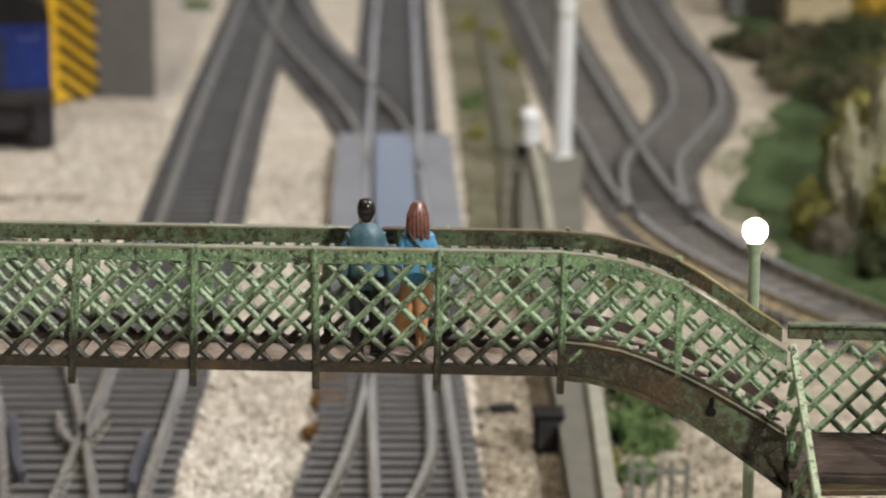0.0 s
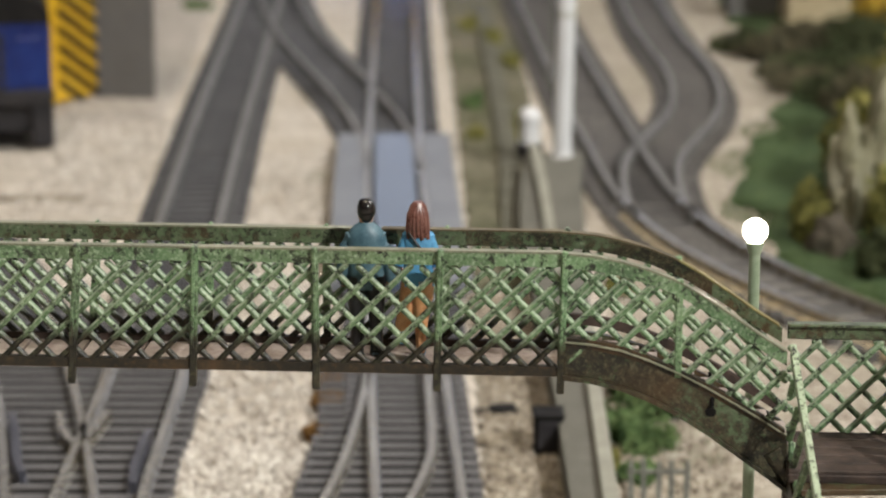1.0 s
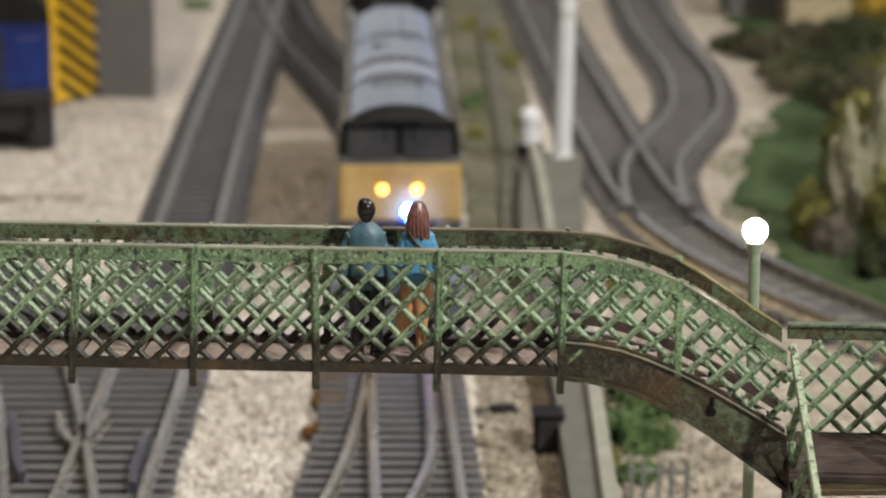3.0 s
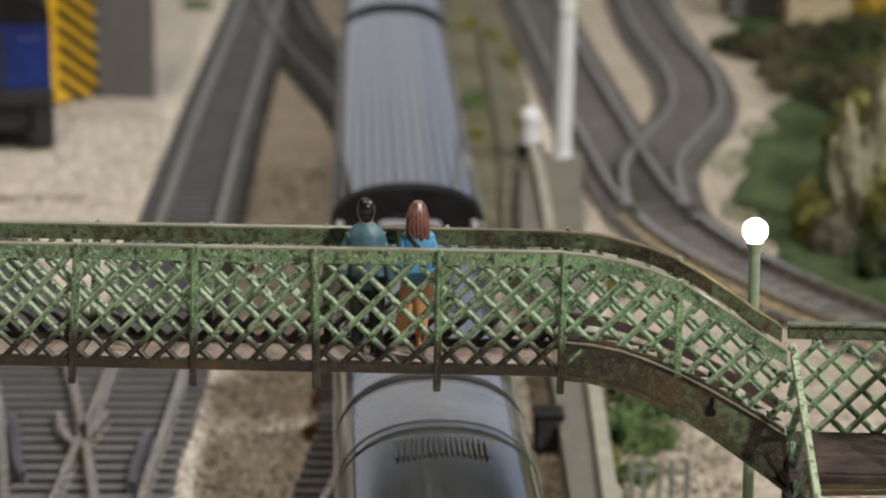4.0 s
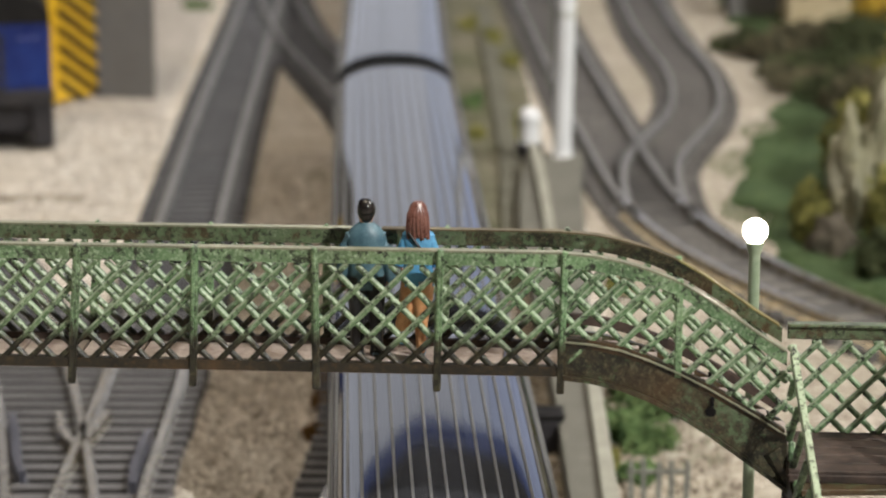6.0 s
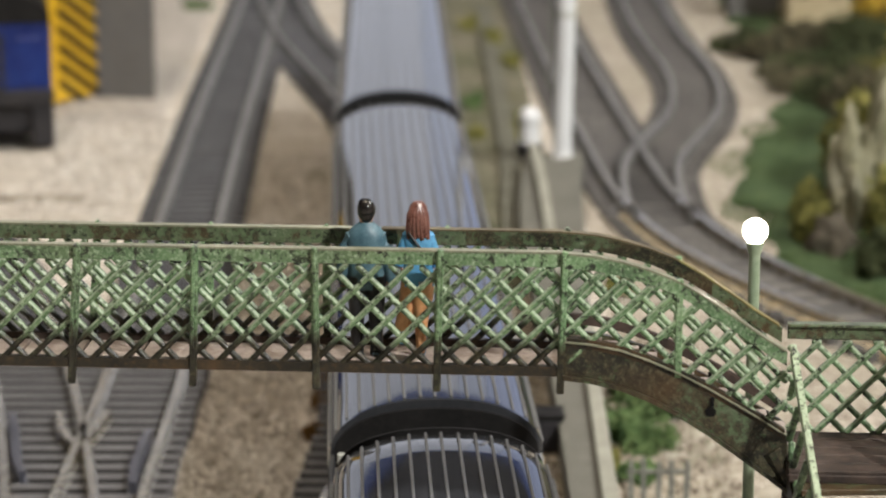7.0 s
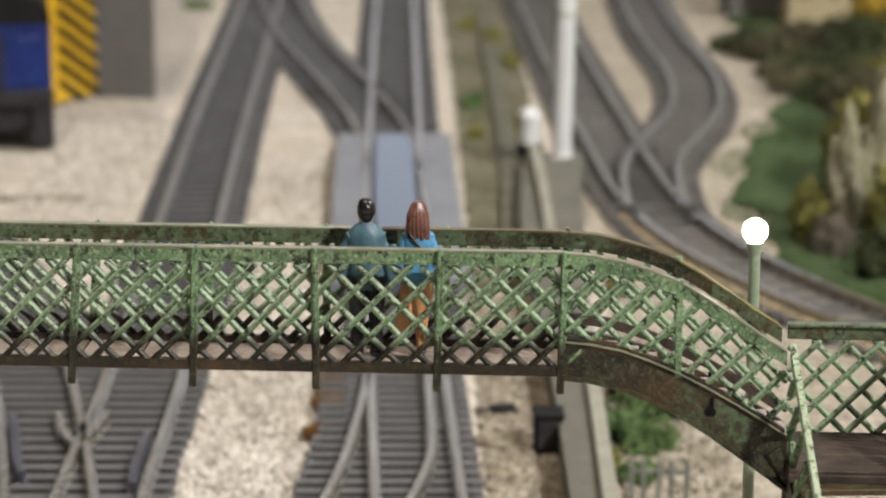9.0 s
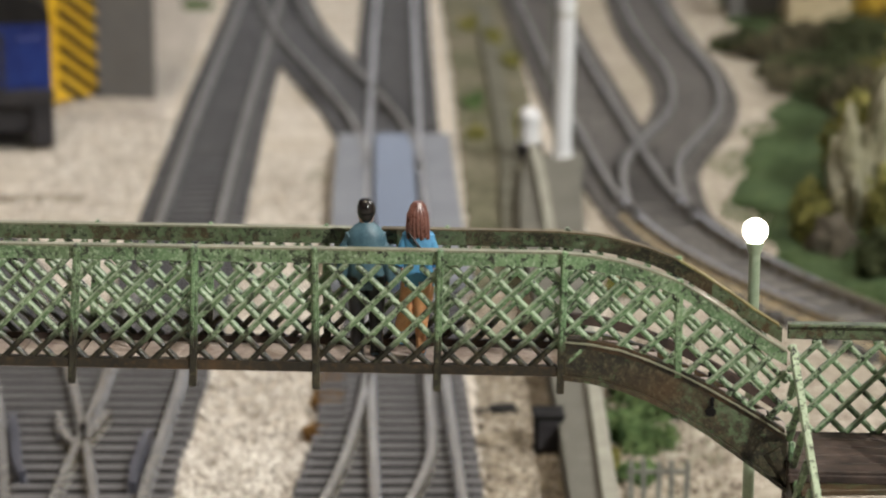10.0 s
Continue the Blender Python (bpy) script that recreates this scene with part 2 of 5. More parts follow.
HALO_ON = glow("blue_lamp_halo", (0.03, 0.09, 1.0), 2.2)
MARKER_ON = glow("lit_amber_marker", (1.0, 0.42, 0.06), 9.0)
# glow tones of the added arch that the coach roofs mirror
GLOW_NEUTRAL = glow("neutral_reflection_glow", (0.80, 0.84, 0.97), 0.66)
GLOW_MID = glow("cool_reflection_glow", (0.70, 0.77, 0.98), 0.63)
GLOW_COOL = glow("bluish_reflection_glow", (0.58, 0.67, 0.98), 0.60)
GLOW_BLUE = glow("deep_blue_reflection_glow", (0.10, 0.19, 0.62), 0.24)
TUBE_ON = glow("lit_diffuser", (1.0, 0.955, 0.90), 6.0)


# ---- mesh helpers ----
def finish(name, bm, mat, smooth=False):
    bmesh.ops.recalc_face_normals(bm, faces=bm.faces)
    me = bpy.data.meshes.new(name)
    bmesh.ops.scale(bm, vec=(MM, MM, MM), verts=bm.verts)
    bm.to_mesh(me)
    bm.free()
    for mt in (mat if isinstance(mat, (list, tuple)) else [mat]):
        me.materials.append(mt)
    if smooth:
        for f in me.polygons:
            f.use_smooth = True
        me.set_sharp_from_angle(angle=radians(38))
    return me


def part(name, bm, mat, parent, label="", smooth=False):
    ob = new(name, finish(name, bm, mat, smooth))
    ob.parent = parent
    return tagged(ob, label)


def thing(name, label, category, group="", kind="", at=None):
    ob = new(name)
    ob.empty_display_size = 0.005
    if at is not None:
        ob.matrix_basis = at
    return tagged(ob, label, category, group, kind)


def solid(name, bm, mat, label, category, group="", kind="", at=None, smooth=False):
    ob = new(name, finish(name, bm, mat, smooth))
    if at is not None:
        ob.matrix_basis = at
    return tagged(ob, label, category, group, kind)


def at_mm(x, y, z, rx=0, ry=0, rz=0):
    return pose(x * MM, y * MM, z * MM, rx, ry, rz)


def box(bm, x, y, z, sx, sy, sz, bev=0.0, m=None, seg=1, slot=0):
    """A box of that size round (x, y, z), with its edges rounded by bev."""
    r = bmesh.ops.create_cube(bm, size=1.0)["verts"]
    bmesh.ops.scale(bm, vec=(sx, sy, sz), verts=r)
    faces = list({f for v in r for f in v.link_faces})
    if bev:
        edges = list({e for v in r for e in v.link_edges})
        made = bmesh.ops.bevel(bm, geom=edges, offset=bev, segments=seg, affect="EDGES", profile=0.5)
        faces = made["faces"] + [f for f in faces if f.is_valid]
        r = list({v for f in faces for v in f.verts})
    for f in faces:
        if f.is_valid:
            f.material_index = slot
    t = Matrix.Translation((x, y, z))
    bmesh.ops.transform(bm, matrix=t @ m if m is not None else t, verts=r)
    return r


def tube(bm, p0, p1, r0, r1=None, n=12, slot=0):
    p0, p1 = Vector(p0), Vector(p1)
    d = p1 - p0
    m = Matrix.Translation((p0 + p1) / 2) @ d.to_track_quat("Z", "Y").to_matrix().to_4x4()
    made = bmesh.ops.create_cone(bm, cap_ends=True, segments=n, radius1=r0, radius2=r0 if r1 is None else r1, depth=d.length, matrix=m)
    for v in made["verts"]:
        for f in v.link_faces:
            f.material_index = slot


def ball(bm, x, y, z, rx, ry, rz, u=14, v=10, slot=0):
    m = Matrix.Translation((x, y, z)) @ Matrix.Diagonal((rx, ry, rz, 1))
    made = bmesh.ops.create_uvsphere(bm, u_segments=u, v_segments=v, radius=1.0, matrix=m)
    for vert in made["verts"]:
        for f in vert.link_faces:
            f.material_index = slot


def loft(bm, rings, close=True, caps=True, slot=0):
    """Skin rings of points (all with the same count)."""
    vs = [[bm.verts.new(p) for p in ring] for ring in rings]
    n = len(vs[0])
    for a, b in zip(vs, vs[1:]):
        for i in range(n if close else n - 1):
            bm.faces.new((a[i], a[(i + 1) % n], b[(i + 1) % n], b[i])).material_index = slot
    if caps and close:
        bm.faces.new(vs[0][::-1]).material_index = slot
        bm.faces.new(vs[-1]).material_index = slot


def sweep(bm, pts, profile, slot=0):
    """Sweep a cross-section (across, up) along pts (x, y, z) that runs roughly level."""
    rings = []
    for i, p in enumerate(pts):
        a, b = Vector(pts[max(i - 1, 0)]), Vector(pts[min(i + 1, len(pts) - 1)])
        d = (b - a).normalized()
        side = Vector((d.y, -d.x, 0)).normalized()
        up = side.cross(d)
        rings.append([Vector(p) + side * u + up * v for u, v in profile])
    loft(bm, rings, slot=slot)


def spline(knots, step):
    """A smooth curve x(y) through knots (y, x), as points every step of y."""
    ks = sorted(knots)
    out, y = [], ks[0][0]
    while y <= ks[-1][0] + 1e-6:
        i = max(j for j in range(len(ks) - 1) if ks[j][0] <= y + 1e-9)
        (y0, x0), (y1, x1) = ks[i], ks[i + 1]
        m0 = (x1 - ks[i - 1][1]) / (y1 - ks[i - 1][0]) if i else (x1 - x0) / (y1 - y0)
        m1 = (ks[i + 2][1] - x0) / (ks[i + 2][0] - y0) if i + 2 < len(ks) else (x1 - x0) / (y1 - y0)
        h, u = y1 - y0, (y - y0) / (y1 - y0)
        x = x0 * (2 * u**3 - 3 * u**2 + 1) + m0 * h * (u**3 - 2 * u**2 + u) + x1 * (3 * u**2 - 2 * u**3) + m1 * h * (u**3 - u**2)
        out.append((x, y))
        y += step
    return out


def offset(pts, d):
    out = []
    for i, p in enumerate(pts):
        a, b = pts[max(i - 1, 0)], pts[min(i + 1, len(pts) - 1)]
        t = Vector((b[0] - a[0], b[1] - a[1])).normalized()
        out.append((p[0] + t.y * d, p[1] - t.x * d))
    return out


def drop(s, table):
    for (a, za), (b, zb) in zip(table, table[1:]):
        if a <= s <= b:
            u = (s - a) / (b - a)
            return za + (zb - za) * u
    return table[-1][1] if s > table[-1][0] else table[0][1]


# ---- the setting ----
def setting():
    bm = bmesh.new()
    nx, ny = 150, 190
    xs = [-1400 + 2800 * (0.5 + 0.5 * math.copysign(abs(2 * i / nx - 1) ** 2.2, 2 * i / nx - 1)) for i in range(nx + 1)]
    ys = [-2600 + (j / ny) ** 1.0 * 6300 for j in range(ny + 1)]
    grid = []
    for y in ys:
        row = []
        for x in xs:
            h = 0.9 * noise.noise(Vector((x / 22, y / 22, 0))) + 0.4 * noise.noise(Vector((x / 7, y / 9, 3)))
            row.append(bm.verts.new((x, y, h - 0.9)))
        grid.append(row)
    for a, b in zip(grid, grid[1:]):
        for i in range(nx):
            bm.faces.new((a[i], a[i + 1], b[i + 1], b[i]))
    solid("ground", bm, BALLAST, "pale granite ballast spread over the layout board", "ballast", kind="structure", smooth=True)

    for name, line, stuff, label in (
            ("ballast_verge", [(430, 9, 26), (520, 9, 26), (600, 8, 25.5), (700, 6, 24)], DIRT, "brownish dirty ballast beside the concrete wall"),
            ("ballast_lane", [(420, 36, 170), (520, 36, 150), (600, 37, 128), (650, 40, 110), (690, 44, 96)], YARD_BALLAST, "darker brown ballast below the yard track"),
            ("trough_verge", [(704, 8, 30), (780, 7, 33), (900, 5, 36), (1050, 3, 34), (1250, -1, 34), (1500, -6, 30)], MOSSY_DIRT, "mossy dirt strip along the cable trough"),
            ("siding_ballast", [(960, -141, -104), (1100, -165, -104), (1300, -190, -112), (1500, -215, -120)], GREY_BALLAST, "greyer dusty ballast beside the siding"),
            ("yard_ballast", [(694, 44, 112), (780, 42, 112), (900, 38, 124), (1050, 36, 150), (1250, 35, 190), (1500, 31, 220)], YARD_BALLAST, "darker brown ballast between the yard tracks")):
        bm = bmesh.new()
        rows = []
        for x0, y in spline([(y, a) for y, a, c in line], 4):
            x1 = drop(y, [(q, c) for q, a, c in line])
            row = []
            for i in range(25):
                u = i / 24
                x = x0 + (x1 - x0) * u + 1.5 * noise.noise(Vector((y / 9, u * 5, 0)))
                row.append(bm.verts.new((x, y, -0.25 + 0.5 * noise.noise(Vector((x / 5, y / 5, 8))) - (1.6 if i in (0, 24) else 0))))
            rows.append(row)
        for a, c in zip(rows, rows[1:]):
            for i in range(24):
                bm.faces.new((a[i], a[i + 1], c[i + 1], c[i]))
        solid(name, bm, stuff, label, "ballast", kind="structure", smooth=True)

    bm = bmesh.new()
    box(bm, 0, 550, -28, 2790, 6280, 50, 2)
    solid("table_board", bm, SAND, "plywood board that carries the railway layout", "baseboard", kind="structure")

    hall = {"floor": (0, 600, -1010, 9000, 12000, 20), "ceiling": (0, 600, 2010, 9000, 12000, 20),
            "wall_north": (0, 6610, 500, 9000, 20, 3000), "wall_south": (0, -5410, 500, 9000, 20, 3000),
            "wall_east": (4510, 600, 500, 20, 12000, 3000), "wall_west": (-4510, 600, 500, 20, 12000, 3000)}
    for name, (x, y, z, sx, sy, sz) in hall.items():
        bm = bmesh.new()
        box(bm, x, y, z, sx, sy, sz)
        # unseen ceiling and far wall stay near black, giving the roofs their dark reflection
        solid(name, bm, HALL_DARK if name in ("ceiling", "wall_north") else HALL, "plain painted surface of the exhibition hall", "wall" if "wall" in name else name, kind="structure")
    # unseen glowing arch in the far wall, shaped for the roofs' bright reflection
    glow_arch = thing("window_1", "unseen glowing arch added for the reflection in the coach roofs", "window", kind="structure", at=pose(-0.28, 6.58, 0.0))

    def crown(x, grow):
        return 150 + (1772 + grow) * math.exp(-(abs(x) / (2150 + grow)) ** 2.8)

    def arched(x0, x1, grow, z0=None):
        xs = [x0 + (x1 - x0) * i / 40 for i in range(41)]
        low = [(x, 100 if z0 is None else crown(x, z0)) for x in xs]
        return low + [(x, crown(x, grow)) for x in reversed(xs)]

    def plate_of(outline, y0, y1):
        bm = bmesh.new()
        loft(bm, [[(x, y0, z) for x, z in outline], [(x, y1, z) for x, z in outline]])
        return bm
    part("window_frame", plate_of(arched(-3050, 3050, 68), -8, 12), BLACK, glow_arch, "dark arched frame")
    for k in range(10):
        x0, x1 = -3000 + 600 * k + 4, -3000 + 600 * (k + 1) - 4
        part("glow_strip", plate_of(arched(x0, x1, 0), -20, -10), GLOW_NEUTRAL if k < 6 else GLOW_MID if k == 6 else GLOW_COOL, glow_arch, "glowing strip added for the roof reflection")
        part("glow_rim", plate_of(arched(x0, x1, 66, 6), -20, -10), GLOW_BLUE, glow_arch, "deep blue glowing rim added for the roof reflection")
    for x, y in ((-0.62, 5.75), (-0.34, 5.92), (-0.16, 5.70), (0.30, 5.85), (0.72, 5.80)):
        spot = thing("downlight", "small round lit downlight in the hall ceiling", "ceiling lamp", "hall downlights", at=pose(x, y, 1.99))
        bm = bmesh.new()
        tube(bm, (0, 0, -14), (0, 0, 10), 46, 50, 20)
        part("rim", bm, WHITE, spot)
        bm = bmesh.new()
        tube(bm, (0, 0, -20), (0, 0, -12), 34, 38, 20)
        part("diffuser", bm, TUBE_ON, spot, "lit white diffuser")
    for lx, ly, watts, sx, sy, tint in LAMPS:
        lamp = thing("ceiling_lamp", "white ceiling lamp with a lit rectangular diffuser", "ceiling lamp", "hall lamps", at=pose(lx, ly, CEIL + 0.04))
        bm = bmesh.new()
        box(bm, 0, 0, 10, 1000 * sx + 40, 1000 * sy + 40, 60, 4)
        part("housing", bm, WHITE, lamp)
        bm = bmesh.new()
        tube(bm, (0, 0, 38), (0, 0, 211), 6, 6, 10)
        part("hanger", bm, WHITE, lamp)
        bm = bmesh.new()
        box(bm, 0, 0, -24, 1000 * sx, 1000 * sy, 8, 2)
        part("diffuser", bm, TUBE_ON, lamp, "lit white diffuser")


# ---- tracks ----
RAIL_PROFILE = [(-1.3, 0.0), (1.3, 0.0), (1.3, 0.5), (0.45, 0.9), (0.45, 2.0), (0.85, 2.3), (0.85, 3.0), (-0.85, 3.0), (-0.85, 2.3), (-0.45, 2.0), (-0.45, 0.9), (-1.3, 0.5)]
SLEEPER_MESH = {}


def rail_along(parent, pts, mat=RAIL, z=2.0, name="rail"):
    bm = bmesh.new()
    sweep(bm, [(x, y, z) for x, y in pts], RAIL_PROFILE)
    return part(name, bm, mat, parent)


def sleeper_mesh(length, dusty=False):
    key = (round(length), dusty)
    if key not in SLEEPER_MESH:
        bm = bmesh.new()
        box(bm, 0, 0, 0.6, length, 2.6 if length > 34 else 4.0, 3.2, 0.25)
        for sx in (-8.8, 8.8):
            if length < 36:
                box(bm, sx, 0, 2.4, 4.4, 2.6, 0.8, 0.15)
        SLEEPER_MESH[key] = finish("sleeper", bm, SLEEPER_DUSTY if dusty else TIMBER if length > 34 else SLEEPER)
    return SLEEPER_MESH[key]


def sleepers(parent, pts, y0, y1, pitch=9.2, length=32.0, turned=True, dusty=False, skip=None):
    run, last = 0.0, pts[0]
    for a, b in zip(pts, pts[1:]):
        d = math.hypot(b[0] - a[0], b[1] - a[1])
        run += d
        if run >= pitch:
            run -= pitch
            if y0 <= b[1] <= y1 and not (skip and skip[0] < b[1] < skip[1]):
                ang = -math.degrees(math.atan2(b[0] - a[0], b[1] - a[1])) if turned else 0
                ob = new("sleeper", sleeper_mesh(length, dusty))
                ob.parent = parent
                ob.matrix_basis = at_mm(b[0], b[1], 0.1, rz=ang + rng.uniform(-0.5, 0.5))


MAIN = [(-2500, 101.5), (0, 14.0), (410, -0.6), (519, -5.2), (600, -8.3), (700, -11.6), (843, -15.8), (1008, -18.8), (1157, -21.4), (1500, -26), (3600, -46)]
LEFT = [(-1200, -45), (0, -61), (510, -70.2), (600, -70.8), (799, -77.0), (947, -81.0), (1157, -85.2), (1500, -92), (2600, -112)]
FORK = [(400, -69.2), (440, -71.4), (475, -75.2), (515, -81.0), (560, -89.2), (600, -97.4), (660, -111.5), (720, -129), (780, -152), (840, -182), (900, -220)]
CROSS = [(845, -16.4), (890, -18.8), (940, -24.6), (1000, -35), (1070, -49), (1140, -62.5), (1200, -71.5), (1280, -80.5), (1380, -88)]
YARD = [(480, 204), (520, 182), (560, 160), (600, 137), (651, 111), (678, 98.5), (705, 87.0), (740, 75.5), (778, 67.6), (816, 62.8), (902, 58.0), (983, 54.3), (1140, 48.5), (1400, 40), (2400, 10)]
CURVE = [(770, 67.4), (800, 66.2), (852, 68.5), (880, 73.5), (907, 80.5), (940, 89.0), (976, 95.0), (1020, 98.2), (1063, 98.2), (1120, 95.5), (1192, 94.0), (1300, 96), (1500, 110), (2000, 150)]
HEADSHUNT = [(903, -153.0), (1600, -271.0)]


def lay(knots, label, y0, y1, step=3.0, group="tracks on the layout", s0=None, s1=None, shoulder=None, old=True, dusty=False, split=None, skip=None, bed=None):
    pts = spline(knots, step)
    track = thing("railway_track", label, "railway track", group)
    keep = [p for p in pts if y0 <= p[1] <= y1]
    for d in (-8.9, 8.9):
        if split:      # bright running rail near the turnout, tarnished rail beyond the joint
            rail_along(track, offset([p for p in keep if p[1] <= split], d), RAIL)
            rail_along(track, offset([p for p in keep if p[1] >= split], d), RAIL_OLD)
        else:
            rail_along(track, offset(keep, d), RAIL_OLD if old else RAIL)
    if shoulder:
        lo, hi = (600, 1500) if shoulder is SHOULDER else (482, 790)
        for d in (-11.2, 11.2):
            bm = bmesh.new()
            sweep(bm, [(x, y, 0.6) for x, y in offset([p for p in keep if lo < p[1] < hi], d)], [(-1.6, 0), (1.6, 0), (0.9, 1.9), (-0.9, 1.9)])
            part("dusty_shoulder", bm, shoulder, track, "dust along the rail, with glint painted in on the yard track")
    if bed:
        bm = bmesh.new()
        sweep(bm, [(x, y, -0.6) for x, y in keep if y > 640], [(-15.5, 0), (15.5, 0), (12.5, 2.15), (-12.5, 2.15)])
        part("ballast_bed", bm, bed, track, "dusty ballast packed between the sleepers")
    sleepers(track, pts, y0 if s0 is None else s0, y1 if s1 is None else s1, dusty=dusty, skip=skip)
    return track, pts


def tracks():
    main, pm = lay(MAIN, "single main line of steel rails on dark sleepers in ballast", -2500, 3600, 3.0, s0=380, s1=1700, old=False, skip=(430, 622))
    # the far and near ends carry the same sleepers, too small to count
    bm = bmesh.new()
    for i, p in enumerate(pm):
        if (p[1] < 374 or p[1] > 1706) and i % 4 == 0:
            box(bm, p[0], p[1], 0.7, 32, 4, 3.2)
    tagged(part("sleepers", bm, SLEEPER, main), kind="stuff")
    lay(LEFT, "siding track with tarnished rails on dark sleepers", -600, 2500, 3.0, s0=420, s1=1500, shoulder=SHOULDER, split=640, skip=(464, 672))
    lay(CROSS, "curved crossover track joining the siding to the main line", 848, 1370, bed=SHOULDER)
    # sandy shoulders paint in the yard rails' bright glint along with their dust
    lay(YARD, "yard track sweeping round beside the grass bank", 482, 2300, s0=490, s1=1500, dusty=True, split=800, shoulder=SAND, bed=BED)
    lay(CURVE, "S-curved yard track on dark sleepers", 772, 1900, s0=790, s1=1500, dusty=True, bed=BED)
    lay(HEADSHUNT, "short straight siding under the blue locomotive", 905, 1598, s1=1200)
    fork, pf = lay(FORK, "diverging track of the siding turnout", 402, 890, s0=655, s1=800, old=False)

    # wide timbers, check rails and wing rails of the siding turnout
    for k in range(30):
        y = 470 + 6.7 * k
        w = 30 + max(0.0, (y - 430)) * 0.205
        ob = new("sleeper", sleeper_mesh(min(w, 66)))
        ob.parent, ob.matrix_basis = fork, at_mm(-56.5 - min(w, 66) / 2 + 0.3 * math.sin(k), y, 0.35)
    rail_along(fork, [(-64.6, 555), (-65.2, 548), (-65.2, 530), (-64.0, 518)], RAIL_DARK, name="check_rail")
    rail_along(fork, [(-96.8, 568), (-94.6, 556), (-91.0, 536), (-88.0, 525)], RAIL_DARK, name="check_rail")
    rail_along(fork, [(-86.6, 570), (-84.0, 556), (-80.0, 546)], name="wing_rail")
    rail_along(fork, [(-75.6, 570), (-77.2, 556), (-78.6, 546)], name="wing_rail")
    # black sheet puts the shade of the deep gaps between the timbers
    bm = bmesh.new()
    loft(bm, [[(-57.5 - min(30 + (y - 430) * 0.205, 66) + 2.5, y, -1), (-57.5, y, -1), (-57.5, y, 2.2), (-57.5 - min(30 + (y - 430) * 0.205, 66) + 2.5, y, 2.2)] for y in (466, 606, 668)])
    part("web", bm, BLACK, fork, "black sheet standing for the shade between the timbers")

    # main line turnout, its toe under the bridge
    turnout = thing("turnout", "main line turnout with diverging rails and moving blades", "turnout", "tracks on the layout")
    rail_along(turnout, spline([(300, -62), (380, -47.5), (440, -36.4), (508.7, -24.2), (545, -20.4), (586, -18.2), (606, -17.9)], 3))
    rail_along(turnout, spline([(300, -44), (380, -29.6), (440, -18.6), (500, -8.4), (512, -6.0), (530, -3.4), (543, -2.2)], 3))
    rail_along(turnout, [(-2.2, 543), (-3.0, 575), (-3.6, 598), (-4.3, 630)], name="blade")
    for k in range(30):
        y = 436 + 6.2 * k
        w = 35 + max(0.0, 560 - y) * 0.10
        ob = new("sleeper", sleeper_mesh(w))
        ob.parent, ob.matrix_basis = turnout, at_mm(8.8 - w / 2 - 0.035 * (y - 500) , y + 4.6, 0.25)
    # the same black sheet for the shaded gaps of this turnout
    bm = bmesh.new()
    loft(bm, [[(8.0 - (35 + max(0.0, 560 - y) * 0.10) - 0.035 * (y - 500) + 2, y, -1), (7.0 - 0.035 * (y - 500), y, -1), (7.0 - 0.035 * (y - 500), y, 2.12), (8.0 - (35 + max(0.0, 560 - y) * 0.10) - 0.035 * (y - 500) + 2, y, 2.12)] for y in (436, 500, 560, 620)])
    part("web", bm, BLACK, turnout, "black sheet standing for the shade between the timbers")

    # acrylic plate between and beside the rails
    plate = thing("crossing_plate", "blue-grey plastic plate laid between the main line rails", "plate")
    for dx, w, mat in ((0.0, 13.0, PLATE), (-14.8, 9.5, PLATE_EDGE), (14.8, 9.5, PLATE_EDGE)):
        bm = bmesh.new()
        pts = [p for p in spline(MAIN, 4) if 690 <= p[1] <= 910]
        sweep(bm, [(x + dx, y, 2.0) for x, y in pts], [(-w / 2, 0), (w / 2, 0), (w / 2, 2.7), (-w / 2, 2.7)])
        part("panel", bm, mat, plate)


# ---- the footbridge ----
BRIDGE = at_mm(-17.6, 352.0, 0, rz=-4.2)
FLAT0, FLAT1 = -85.4, 34.2      # ends of the level span along the bridge
END = 65.2                      # end of the curved flight
TOP, FOOT, WIDE, RAIL_H = 93.5, 76.0, 13.0, 1.5


ARCH_TOP = [(34.2, 93.4), (38.2, 93.1), (42, 92.4), (45.9, 91.3), (49.8, 89.8), (53.6, 87.6), (57.5, 85.0), (61.5, 82.2), (65.4, 79.8)]
ARCH_LOW = [(34.2, 80.8), (38, 80.5), (42.2, 79.7), (46, 78.4), (50, 76.7), (54, 74.7), (58, 72.4), (62, 70.0), (65.4, 67.8)]
ARCH_UNDER = [(34.2, 76.1), (38, 75.7), (42.3, 74.7), (46.2, 73.2), (50.1, 71.2), (54.1, 68.7), (58, 65.9), (62, 63.0), (65.4, 60.4)]


def band_top(s):
    s = s if s > -25 else -51.2 - s
    return TOP if s <= FLAT1 else drop(s, ARCH_TOP)


def band_low(s):
    s = s if s > -25 else -51.2 - s
    return FOOT + 0.6 if s <= FLAT1 else drop(s, ARCH_LOW)


BAR_MESH = {}


